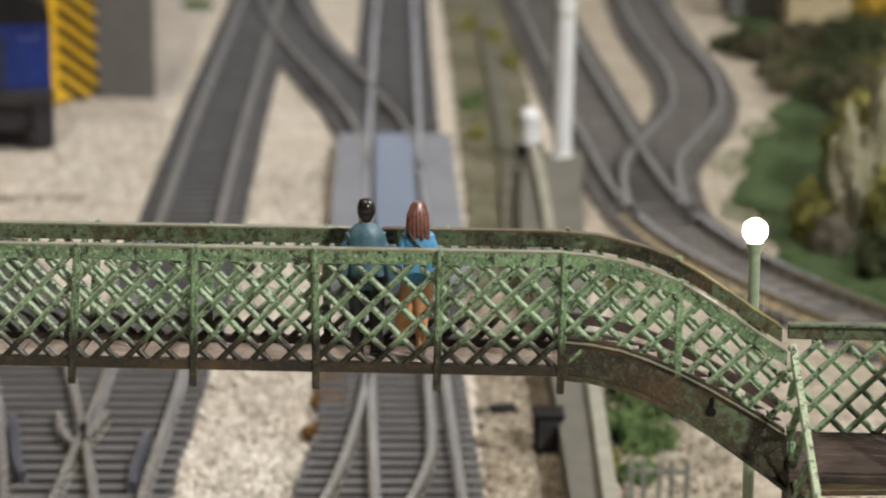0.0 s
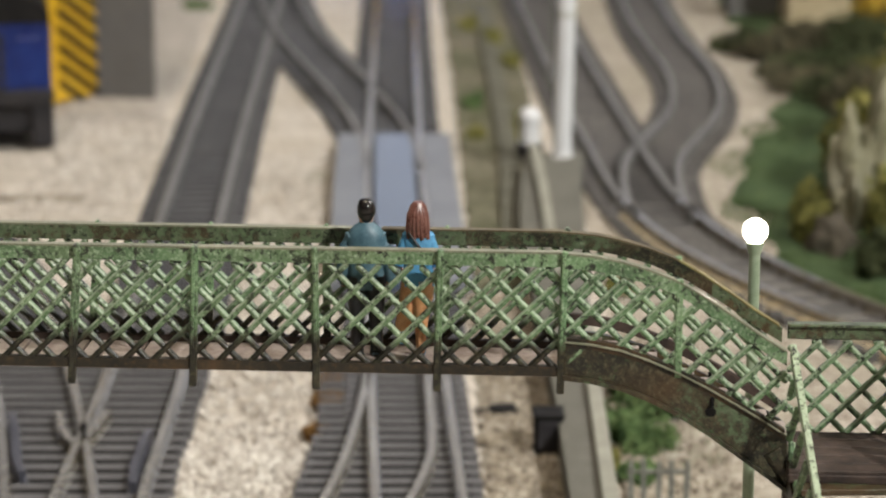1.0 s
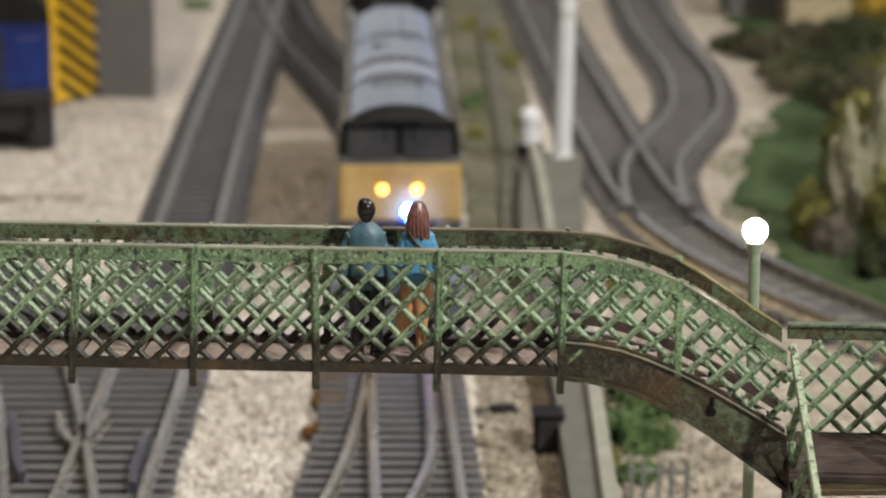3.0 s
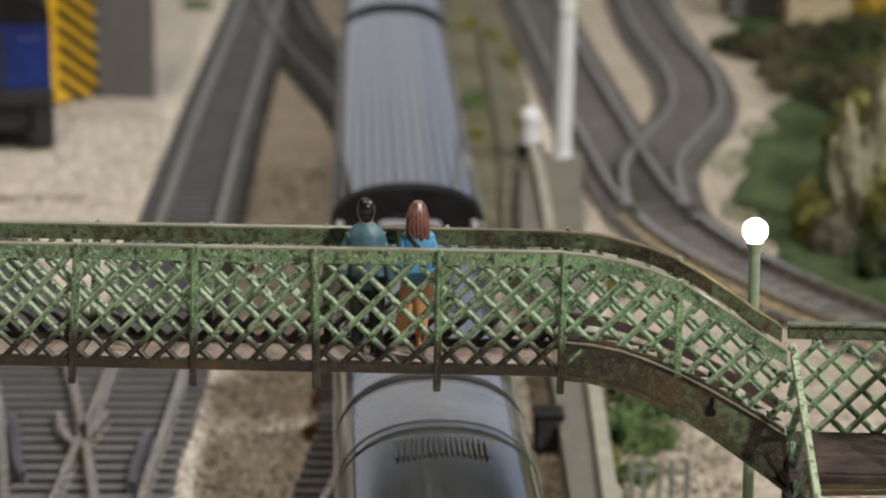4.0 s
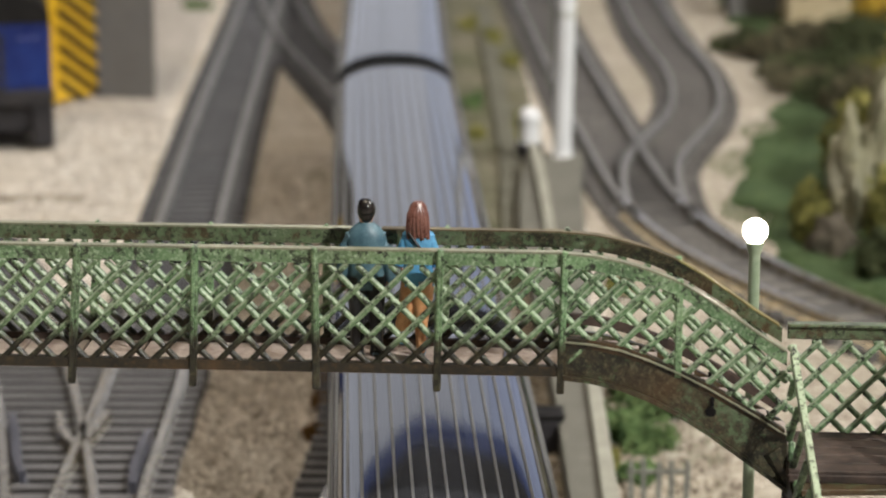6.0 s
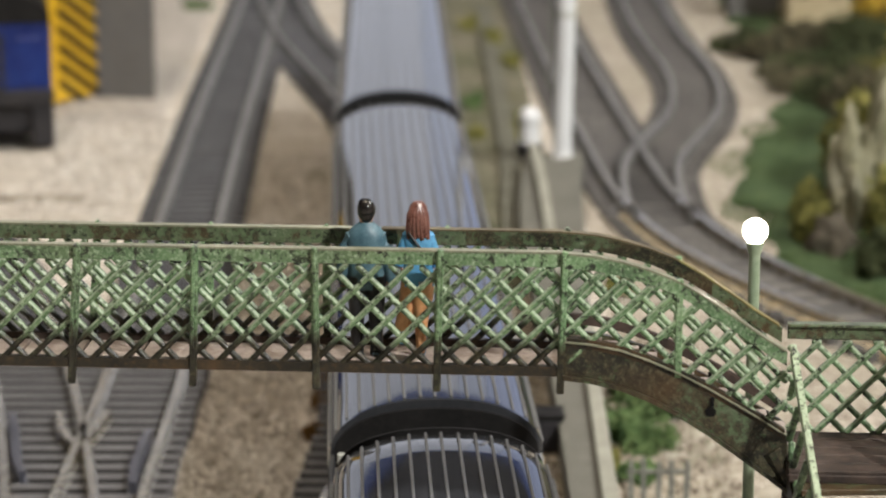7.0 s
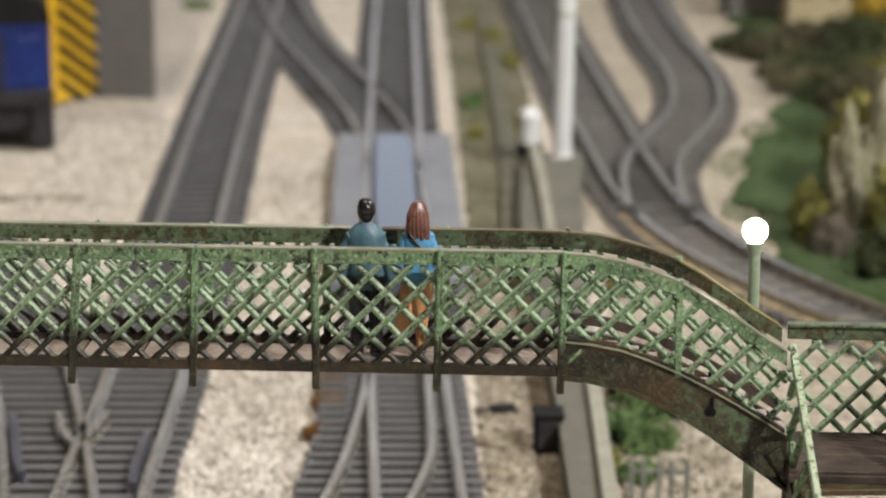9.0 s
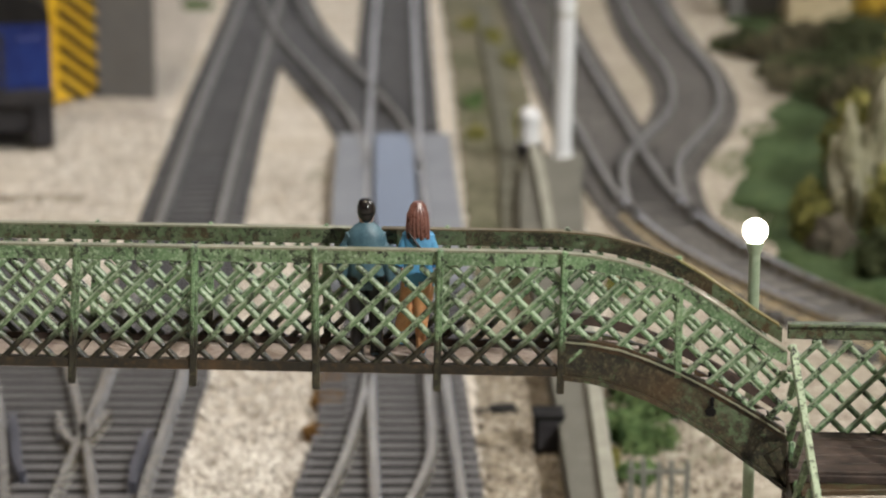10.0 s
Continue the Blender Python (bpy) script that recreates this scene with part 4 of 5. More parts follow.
    box(bm, 0, 1.8, 10.2, 25, 2.6, 6.6, 0.8)
    part("buffer_beam", bm, UNDERFRAME, loco, "dark buffer beam and snow plough")
    # the lens ring glows in place of the blue halo round the diode
    bm = bmesh.new()
    tube(bm, (2.6, -0.6, 22.3), (2.6, 0.4, 22.3), 2.6, 2.9, 20)
    lens = part("headlamp", bm, HALO_ON, loco, "headlamp lens that glows blue to stand for the halo")
    bm = bmesh.new()
    tube(bm, (2.6, -2.2, 22.3), (2.6, -0.5, 22.3), 1.5, 1.9, 16)
    part("bulb", bm, HEAD_ON, lens, "blue-white light-emitting diode")
    for sx in (-4.7, 4.7):
        bm = bmesh.new()
        tube(bm, (sx, -0.5, 28.4), (sx, 0.4, 28.4), 1.25, 1.4, 14)
        part("marker_lamp", bm, MARKER_ON, loco, "lit amber marker lamp")
    buffers(loco, 1.0, -1)
    bm = bmesh.new()
    box(bm, 0, L + 4.0, 32, 14.8, 9.5, 32, 1.6, seg=2)
    part("gangway", bm, PLATE_EDGE, loco, "pale blue-grey corridor bellows")
    bm = bmesh.new()
    box(bm, 0, L / 2, 12.0, 27, 56, 8.0, 0.9)
    part("fuel_tank", bm, UNDERFRAME, loco, "sooty fuel tank")
    for y in (42, L - 42):
        bogie(loco, y, 46)
    for sx in (-1, 1):
        bm = bmesh.new()
        box(bm, sx * 17.0, L / 2, 33.8, 0.4, L - 30, 1.0, 0.1)
        part("side_stripe", bm, CREAM, loco, "pale waist stripe")
    return loco


# ---- figures ----
def ellipse(cx, cy, z, rx, ry, n=14):
    return [(cx + rx * math.cos(2 * math.pi * i / n), cy + ry * math.sin(2 * math.pi * i / n), z) for i in range(n)]


def limb(bm, pts, slot, n=10):
    """A rounded limb through (x, y, z, radius)."""
    rings = []
    for i, (x, y, z, r) in enumerate(pts):
        a, b = Vector(pts[max(i - 1, 0)][:3]), Vector(pts[min(i + 1, len(pts) - 1)][:3])
        d = (b - a).normalized()
        u = d.orthogonal().normalized()
        v = d.cross(u)
        rings.append([Vector((x, y, z)) + u * r * math.cos(2 * math.pi * k / n) + v * r * math.sin(2 * math.pi * k / n) for k in range(n)])
    loft(bm, rings, slot=slot)


SKIN = surface("painted_flesh", (0.52, 0.27, 0.17), (0.40, 0.19, 0.11), (0.62, 0.35, 0.23), 0.5, 3.0, 0.4, 0, 0.02)
HAIR_DARK = surface("glossy_black_hair_paint", (0.016, 0.013, 0.012), (0.008, 0.007, 0.007), (0.035, 0.028, 0.024), 0.5, 3.0, 0.22, 0, 0.06)
HAIR_RED = surface("glossy_auburn_hair_paint", (0.165, 0.068, 0.052), (0.080, 0.028, 0.022), (0.28, 0.13, 0.10), 0.5, 3.0, 0.30, 0, 0.06)
SHIRT = surface("blue_grey_shirt_paint", (0.075, 0.145, 0.185), (0.040, 0.085, 0.115), (0.13, 0.22, 0.26), 0.6, 3.0, 0.45, 0, 0.04)
TOP_BLUE = surface("bright_blue_top_paint", (0.10, 0.32, 0.56), (0.06, 0.21, 0.40), (0.17, 0.44, 0.68), 0.6, 3.0, 0.45, 0, 0.04)
TROUSER = surface("black_trouser_paint", (0.016, 0.016, 0.018), (0.008, 0.008, 0.009), (0.035, 0.034, 0.036), 0.6, 3.0, 0.45, 0, 0.04)
TAN = surface("orange_tan_cloth_paint", (0.74, 0.37, 0.17), (0.52, 0.22, 0.09), (0.84, 0.52, 0.29), 0.6, 3.0, 0.5, 0, 0.05)


def figurines():
    z = 76.6
    bm = bmesh.new()
    for sx in (-1.35, 1.35):
        limb(bm, [(sx * 0.9, 0.3, z + 0.5, 0.75), (sx, 0.05, z + 1.2, 0.85), (sx, 0.05, z + 5.5, 1.05), (sx * 0.95, 0, z + 9.4, 1.45), (sx * 0.8, 0, z + 11.6, 1.6)], 1)
        box(bm, sx * 0.95, 0.7, z + 0.45, 1.5, 3.0, 0.9, 0.3, slot=1)
    loft(bm, [ellipse(0, 0, z + 9.8, 2.4, 1.6), ellipse(0, 0, z + 11.2, 2.6, 1.75), ellipse(0, 0.05, z + 14.2, 2.55, 1.7), ellipse(0, 0.1, z + 16.6, 2.9, 1.8), ellipse(0, 0.1, z + 17.8, 2.6, 1.6), ellipse(0, 0.15, z + 18.8, 1.7, 1.15), ellipse(0, 0.2, z + 19.3, 0.95, 0.95)], slot=0)
    for sx in (-1, 1):
        limb(bm, [(sx * 1.0, 0.1, z + 17.4, 0.8), (sx * 2.2, 0.1, z + 17.1, 0.98), (sx * 2.85, 0.0, z + 15.7, 0.95), (sx * 3.3, -0.1, z + 12.8, 0.9), (sx * 3.4, 0.7, z + 11.0, 0.8), (sx * 3.3, 1.6, z + 10.4, 0.7)], 0)
        ball(bm, sx * 3.2, 2.0, z + 10.2, 0.75, 0.85, 0.7, 10, 8, 2)
    limb(bm, [(0, 0.2, z + 18.8, 0.95), (0, 0.3, z + 20.0, 0.9)], 2)
    ball(bm, 0, 0.45, z + 20.6, 1.22, 1.45, 1.6, 16, 12, 2)
    ball(bm, 0.05, 0.05, z + 21.0, 1.32, 1.4, 1.62, 16, 12, 3)
    ball(bm, 0.1, -0.35, z + 20.2, 0.95, 0.9, 1.0, 12, 9, 3)
    ball(bm, -0.1, 0.5, z + 21.9, 1.0, 1.1, 0.7, 12, 9, 3)
    man = solid("figurine", bm, [SHIRT, TROUSER, SKIN, HAIR_DARK], "painted figurine with black hair and blue-grey shirt on the bridge", "figurine", "figurines on the bridge", at=BRIDGE @ at_mm(6.4, 6.6, 0, rz=3), smooth=True)

    bm = bmesh.new()
    limb(bm, [(0.3, 0.2, z + 0.6, 0.55), (0.35, 0.1, z + 3.0, 0.75), (0.45, 0.0, z + 5.5, 1.0), (0.6, -0.1, z + 8.6, 1.5), (0.6, 0, z + 11.2, 1.7)], 1)
    limb(bm, [(-2.0, -1.2, z + 3.6, 0.7), (-2.1, -0.6, z + 4.6, 1.15), (-1.6, 0.6, z + 6.6, 1.35), (-1.1, 0.5, z + 9.2, 1.55), (-0.8, 0.1, z + 11.2, 1.6)], 1)
    box(bm, 0.3, 0.8, z + 0.4, 1.1, 2.4, 0.8, 0.25, slot=4)
    box(bm, -2.0, -1.7, z + 3.1, 1.2, 1.2, 2.0, 0.3, slot=4)
    loft(bm, [ellipse(0, 0, z + 10.4, 2.3, 1.7), ellipse(0, 0, z + 11.8, 2.35, 1.7), ellipse(0.05, 0.1, z + 13.8, 1.85, 1.35), ellipse(0.05, 0.15, z + 16.2, 2.3, 1.5), ellipse(0, 0.15, z + 17.7, 2.3, 1.4), ellipse(0, 0.2, z + 18.5, 1.3, 1.0), ellipse(0, 0.25, z + 19.0, 0.8, 0.8)], slot=0)
    for sx in (-1, 1):
        limb(bm, [(sx * 0.8, 0.15, z + 17.0, 0.6), (sx * 1.75, 0.15, z + 16.8, 0.76), (sx * 2.25, 0.0, z + 15.4, 0.74), (sx * 2.65, 0.3, z + 13.2, 0.75)], 0)
        limb(bm, [(sx * 2.65, 0.3, z + 13.2, 0.62), (sx * 2.4, 1.6, z + 11.8, 0.55), (sx * 1.6, 2.4, z + 11.6, 0.5)], 2)
    ball(bm, 0, 0.5, z + 20.6, 1.2, 1.4, 1.55, 14, 10, 2)
    loft(bm, [ellipse(0.2, -0.6, z + 17.2, 1.0, 0.5), ellipse(0.1, -0.55, z + 17.9, 1.6, 0.85), ellipse(0, -0.25, z + 19.3, 1.4, 1.15), ellipse(0, 0.0, z + 20.8, 1.38, 1.4), ellipse(0, 0.1, z + 21.8, 1.15, 1.2), ellipse(0, 0.15, z + 22.35, 0.6, 0.7)], slot=3)
    for k in range(7):
        a = -2.6 + 0.36 * k
        limb(bm, [(0.5 * math.cos(a), 0.55 * math.sin(a), z + 22.1, 0.35), (1.3 * math.cos(a), 1.25 * math.sin(a) - 0.05, z + 20.6, 0.42), (1.45 * math.cos(a), 0.95 * math.sin(a) - 0.3, z + 18.7, 0.45), (1.5 * math.cos(a) + 0.1, 0.7 * math.sin(a) - 0.5, z + 17.2 + 0.3 * (k % 2), 0.3)], 3, 8)
    limb(bm, [(-1.2, -1.15, z + 18.2, 0.22), (0.2, -1.55, z + 16.4, 0.22), (1.9, -1.3, z + 13.8, 0.22)], 4, 6)
    solid("figurine", bm, [TOP_BLUE, TAN, SKIN, HAIR_RED, TROUSER], "painted figurine with auburn hair, blue top and orange trousers", "figurine", "figurines on the bridge", at=BRIDGE @ at_mm(13.7, 6.4, 0, rz=-2), smooth=True)


# ---- lamps, walls and small railway fittings ----
def street_lamp():
    lamp = thing("street_lamp", "pale green lamp post with a lit white globe", "street lamp", at=at_mm(45.5, 374.0, 0))
    top = 91.0
    bm = bmesh.new()
    tube(bm, (0, 0, -0.8), (0, 0, 6), 1.6, 1.4, 14)
    tube(bm, (0, 0, 5.8), (0, 0, top - 2.2), 0.92, 0.82, 14)
    tube(bm, (0, 0, top - 3.4), (0, 0, top - 1.7), 0.9, 1.35, 14)
    part("post", bm, LAMP_GREEN, lamp, smooth=True)
    bm = bmesh.new()
    ball(bm, 0, 0, top, 1.88, 1.88, 1.88, 20, 14)
    part("globe", bm, LAMP_ON, lamp, "lit white globe", smooth=True)


def concrete_wall():
    wall = thing("retaining_wall", "grey concrete retaining wall with a pale coping", "concrete wall")
    line = [(440, 25.6, 34.2), (500, 25.6, 34.4), (580, 25.4, 35.6), (640, 24.6, 37.0), (745, 22.6, 41.0), (800, 24.2, 43.0), (858, 27.2, 46.6)]
    bm = bmesh.new()
    loft(bm, [[(a, y, -1), (b, y, -1), (b, y, 8.0), (a, y, 7.0)] for y, a, b in line])
    part("wall_body", bm, CONCRETE, wall)
    bm = bmesh.new()
    loft(bm, [[(b - 2.6, y, 7.6), (b + 0.5, y, 7.6), (b + 0.5, y, 9.4), (b - 2.6, y, 9.4)] for y, a, b in line if y < 700])
    part("coping", bm, COPING, wall, "pale worn coping edge")
    bm = bmesh.new()
    loft(bm, [[(28.5, 858, 6), (31.5, 858, 6), (31.5, 858, 10.6), (28.5, 858, 10.6)], [(29.4, 800, 6), (32.4, 800, 6), (32.4, 800, 9.8), (29.4, 800, 9.8)], [(29.6, 690, 6), (32.2, 690, 6), (32.2, 690, 9.0), (29.6, 690, 9.0)]])
    part("ridge", bm, COPING, wall, "pale raised concrete ridge")
    trough = thing("cable_trough", "low grey concrete cable trough beside the main line", "cable trough")
    edge = [(720, 17.5, 22.5), (760, 17.4, 23.0), (876, 19.4, 26.6), (1000, 18.0, 25.2), (1137, 16.4, 24.6), (1260, 14.6, 23.5)]
    for k in range(27):
        y0, y1 = 720 + 20 * k, 739.2 + 20 * k
        bm = bmesh.new()
        h = 2.1 + rng.uniform(-0.15, 0.15)
        loft(bm, [[(drop(y, [(q, a) for q, a, c in edge]), y, -1), (drop(y, [(q, c) for q, a, c in edge]), y, -1), (drop(y, [(q, c) for q, a, c in edge]) - 0.3, y, h), (drop(y, [(q, a) for q, a, c in edge]) + 0.3, y, h)] for y in (y0, y1)])
        part("trough_lid", bm, TROUGH, trough)


def signal_mast():
    mast = thing("signal_mast", "tall white signal mast with a ladder on a concrete base", "signal mast", at=at_mm(39.2, 852, 0))
    bm = bmesh.new()
    tube(bm, (0, 0, 7.5), (0, 0, 10), 3.6, 3.2, 18)
    tube(bm, (0, 0, 9), (2.6, 0, 130), 3.1, 2.8, 18)
    part("pole", bm, WHITE, mast, smooth=True)
    ladder = bmesh.new()
    for dy in (-1.6, 1.6):
        tube(ladder, (-4.4, dy, 30), (-2.6, dy, 126), 0.32, 0.32, 6)
    for k in range(31):
        z = 32 + 3 * k
        x = -4.4 + 1.8 * (z - 30) / 96
        tube(ladder, (x, -1.6, z), (x, 1.6, z), 0.26, 0.26, 6)
        if k % 6 == 0:
            tube(ladder, (x, 0, z), (0.3, 0, z), 0.26, 0.26, 6)
    part("ladder", ladder, PICKET, mast, "thin grey ladder")
    for z in (54, 88, 112):
        bm = bmesh.new()
        tube(bm, (0.9, 0, z), (0.93, 0, z + 1.4), 3.1, 3.1, 18)
        part("band", bm, CREAM, mast, smooth=True)
    bm = bmesh.new()
    box(bm, 1.9, -4.0, 116, 7, 3.5, 18, 0.8)
    part("signal_head", bm, BLACK, mast, "black signal head")

    drum = thing("ground_signal", "small white ground signal on a dark base", "signal", at=at_mm(29.4, 882, 0))
    bm = bmesh.new()
    box(bm, 0, 0, 2.5, 9, 8, 8, 0.6)
    part("base", bm, UNDERFRAME, drum)
    bm = bmesh.new()
    tube(bm, (0, 0, 6), (0, 0, 14), 3.5, 3.3, 16)
    ball(bm, 0, 0, 14.6, 4.0, 3.8, 4.2, 16, 10)
    part("head", bm, WHITE, drum, "white rounded head", smooth=True)


def fittings():
    cabinet = thing("relay_box", "black trackside relay box beside the concrete wall", "relay box", at=at_mm(23.2, 557, 0))
    bm = bmesh.new()
    box(bm, 0, 0, 3.6, 6.4, 7.4, 9.0, 0.5)
    part("case", bm, BLACK, cabinet)
    bm = bmesh.new()
    box(bm, 0, 0, 8.4, 7.0, 8.0, 0.9, 0.25)
    part("lid", bm, BLACK, cabinet, "flat black lid")
    bm = bmesh.new()
    box(bm, 0, -3.9, 4.0, 4.8, 0.5, 6.4, 0.15)
    part("door", bm, UNDERFRAME, cabinet)

    motor = thing("point_motor", "small black point motor lying in the ballast", "point motor", at=at_mm(14.0, 586, 0, rz=8))
    bm = bmesh.new()
    box(bm, 0, 0, 0.3, 6.0, 4.4, 2.2, 0.5)
    part("case", bm, BLACK, motor)
    bm = bmesh.new()
    tube(bm, (-3, 0, 0.5), (-7, 0.6, 0.3), 0.4, 0.4, 8)
    part("rod", bm, UNDERFRAME, motor)
    stone = bmesh.new()
    ball(stone, 0, 0, 0.3, 4.5, 3.0, 1.2, 10, 7)
    solid("flat_stone", stone, DIRT, "flat brownish stone among the pale ballast", "stone", at=at_mm(10.5, 562, 0))

    fence = thing("picket_fence", "short grey weathered picket fence", "fence", at=at_mm(37.2, 505, 0))
    for k in range(5):
        bm = bmesh.new()
        h = 14.6 + rng.uniform(-0.7, 0.5)
        lean = rng.uniform(-0.4, 0.4)
        loft(bm, [[(-0.5, -0.3, -1), (0.5, -0.3, -1), (0.5, 0.3, -1), (-0.5, 0.3, -1)], [(-0.5 + lean, -0.3, h - 1), (0.5 + lean, -0.3, h - 1), (0.5 + lean, 0.3, h - 1), (-0.5 + lean, 0.3, h - 1)], [(-0.1 + lean, -0.3, h), (0.1 + lean, -0.3, h), (0.1 + lean, 0.3, h), (-0.1 + lean, 0.3, h)]])
        ob = part("picket", bm, PICKET, fence)
        ob.matrix_basis = at_mm(0.6 + 2.75 * k, 0, 0)
    for z in (4.5, 11.4):
        bm = bmesh.new()
        box(bm, 6.0, 0.55, z, 12.6, 0.5, 0.9, 0.12)
        part("rail", bm, PICKET, fence)

    slab = bmesh.new()
    box(slab, 58, 478, 0.6, 22, 50, 3.0, 0.4)
    solid("paving_slab", slab, COPING, "pale paving slab beside the fence", "paving")

    # low brown strip across the gravel
    plank = bmesh.new()
    box(plank, -134, 822, -0.3, 40, 5.0, 1.4, 0.3)
    solid("plank", plank, DIRT, "thin brown strip lying across the gravel", "plank")


# ---- parked stock and sheds ----
def blue_loco():
    loco = thing("parked_locomotive", "parked blue locomotive with a black roof on a siding", "locomotive", at=at_mm(-152.5, 899.8, 0, rz=9.6))
    L = 200.0
    bm = bmesh.new()
    loft(bm, [[(-17, y, 21), (17, y, 21), (17, y, 44.5), (-17, y, 44.5)] for y in (0.8, L)])
    part("body", bm, BLUE, loco, "deep blue body")
    for sx in (-9.5, 9.5):
        bm = bmesh.new()
        box(bm, sx, 0.5, 31, 9, 0.8, 17, 0.3)
        part("door", bm, BLUE, loco, "blue end door")
    bm = bmesh.new()
    box(bm, 0, 0.3, 31, 2.0, 1.2, 20, 0.3)
    part("pillar", bm, UNDERFRAME, loco)
    bm = bmesh.new()
    shell(bm, [(0, 17.3, 44.4, 55), (L, 17.3, 44.4, 55)])
    part("roof", bm, BLACK, loco, "black roof", smooth=True)
    bm = bmesh.new()
    box(bm, 0, 1.0, 19.4, 36, 3.0, 3.6, 0.4)
    box(bm, 0, L / 2, 17.4, 34, L, 3.6, 0.4)
    part("frame", bm, UNDERFRAME, loco, "black buffer beam and frame")
    bm = bmesh.new()
    for sx in (-13.5, 13.5):
        box(bm, sx, 5, 9.0, 8, 9, 17, 0.8)
    box(bm, 0, 7, 11, 22, 5, 11, 0.6)
    part("steps", bm, UNDERFRAME, loco, "black steps and pipes under the beam")
    for y in (45, L - 40):
        bogie(loco, y, 40)


def sheds():
    shed = thing("engine_shed", "plain grey engine shed with a hazard-striped door post", "shed")
    bm = bmesh.new()
    loft(bm, [[(-134, 1012, -1), (-111.5, 1006, -1), (-115.5, 1046, -1), (-137, 1046, -1)], [(-134, 1012, 110), (-111.5, 1006, 110), (-115.5, 1046, 110), (-137, 1046, 110)]])
    part("wall", bm, SHED_GREY, shed)
    bm = bmesh.new()
    box(bm, -124.4, 1027, 111.5, 28, 46, 3, 0.6)
    part("roof", bm, UNDERFRAME, shed)
    # hazard board: yellow leaf with slanting black bars
    a, b = Vector((-151.5, 984, 0)), Vector((-134.2, 1010, 0))
    d = (b - a).normalized()
    n = Vector((d.y, -d.x, 0))
    bm = bmesh.new()
    loft(bm, [[a + Vector((0, 0, 1.2)), b + Vector((0, 0, 1.2)), b - n * 1.5 + Vector((0, 0, 1.2)), a - n * 1.5 + Vector((0, 0, 1.2))],
              [a + Vector((0, 0, 95)), b + Vector((0, 0, 95)), b - n * 1.5 + Vector((0, 0, 95)), a - n * 1.5 + Vector((0, 0, 95))]])
    board = part("hazard_post", bm, YELLOW, shed, "yellow post with black hazard stripes")
    length = (b - a).length
    for k in range(-3, 15):
        z0 = 6.8 * k
        q = []
        for u, z in ((0.30, z0 + 14), (1.0, z0), (1.0, z0 + 3.4), (0.30, z0 + 17.4)):
            q.append(a + d * (length * u) + n * 0.5 + Vector((0, 0, z)))
        if min(p.z for p in q) > -12 and max(p.z for p in q) < 94:
            bm = bmesh.new()
            loft(bm, [q, [p - n * 0.5 for p in q]])
            part("stripe", bm, BLACK, board)


# ---- plants, rocks and the far bank ----
def foliage(name, base, dark, light):
    m, nt, p = material(name)
    g = nt.nodes.new("ShaderNodeNewGeometry")
    c = ramp(nt, g.outputs["Random Per Island"], [(0.05, dark), (0.5, base), (0.95, light)])
    c = mix(nt, 0.35, c, ramp(nt, noise_at(nt, coords(nt), 9.0), [(0.35, dark), (0.65, light)]))
    nt.links.new(c, p.inputs["Base Color"])
    p.inputs["Roughness"].default_value = 0.85
    p.inputs["Specular IOR Level"].default_value = 0.15
    return m


LEAF_GREEN = foliage("green_foam_leaves", (0.085, 0.145, 0.052), (0.035, 0.065, 0.024), (0.16, 0.22, 0.09))
LEAF_OLIVE = foliage("olive_foam_leaves", (0.150, 0.150, 0.040), (0.05, 0.055, 0.016), (0.30, 0.27, 0.085))
LEAF_DARK = foliage("dark_foam_leaves", (0.040, 0.050, 0.022), (0.015, 0.020, 0.010), (0.085, 0.095, 0.042))
LEAF_BROWN = foliage("brown_foam_leaves", (0.080, 0.072, 0.042), (0.030, 0.027, 0.017), (0.16, 0.14, 0.085))
LEAF_GOLD = foliage("golden_foam_leaves", (0.42, 0.26, 0.030), (0.20, 0.11, 0.014), (0.60, 0.42, 0.06))


def bush(x, y, z, rx, ry, rz, n, mat, label, size=1.5, name="bush"):
    """A clump of small leaves with an uneven outline round a twiggy core."""
    lumps = [(rng.uniform(-0.55, 0.55), rng.uniform(-0.55, 0.55), rng.uniform(0.05, 0.75), rng.uniform(0.35, 0.6)) for _ in range(7)]
    verts, faces = [], []
    for i in range(n):
        cx, cy, cz, r = lumps[i % len(lumps)]
        v = Vector((rng.gauss(0, 1), rng.gauss(0, 1), rng.gauss(0, 1))).normalized() * r * rng.uniform(0.65, 1.08)
        p = Vector(((cx + v.x) * rx, (cy + v.y) * ry, max(0.0, cz + v.z) * rz))
        a = Vector((rng.gauss(0, 1), rng.gauss(0, 1), rng.gauss(0, 1))).normalized()
        b = a.orthogonal().normalized()
        s = size * rng.uniform(0.6, 1.3)
        k = len(verts)
        for q in (p - a * s, p + b * s * 0.6, p + a * s, p - b * s * 0.6):
            verts.append((q.x * MM, q.y * MM, q.z * MM))
        faces.append((k, k + 1, k + 2, k + 3))
    me = bpy.data.meshes.new(name)
    me.from_pydata(verts, [], faces)
    me.materials.append(mat)
    plant = thing(name, label, name, at=at_mm(x, y, z))
    crown = new("leaves", me)
    crown.parent = plant
    bm = bmesh.new()
    for cx, cy, cz, r in lumps:
        tube(bm, (0, 0, -0.8), (cx * rx, cy * ry, cz * rz), 0.5 + 0.02 * rz, 0.2, 6)
    part("stem", bm, EARTH, plant)
    return plant


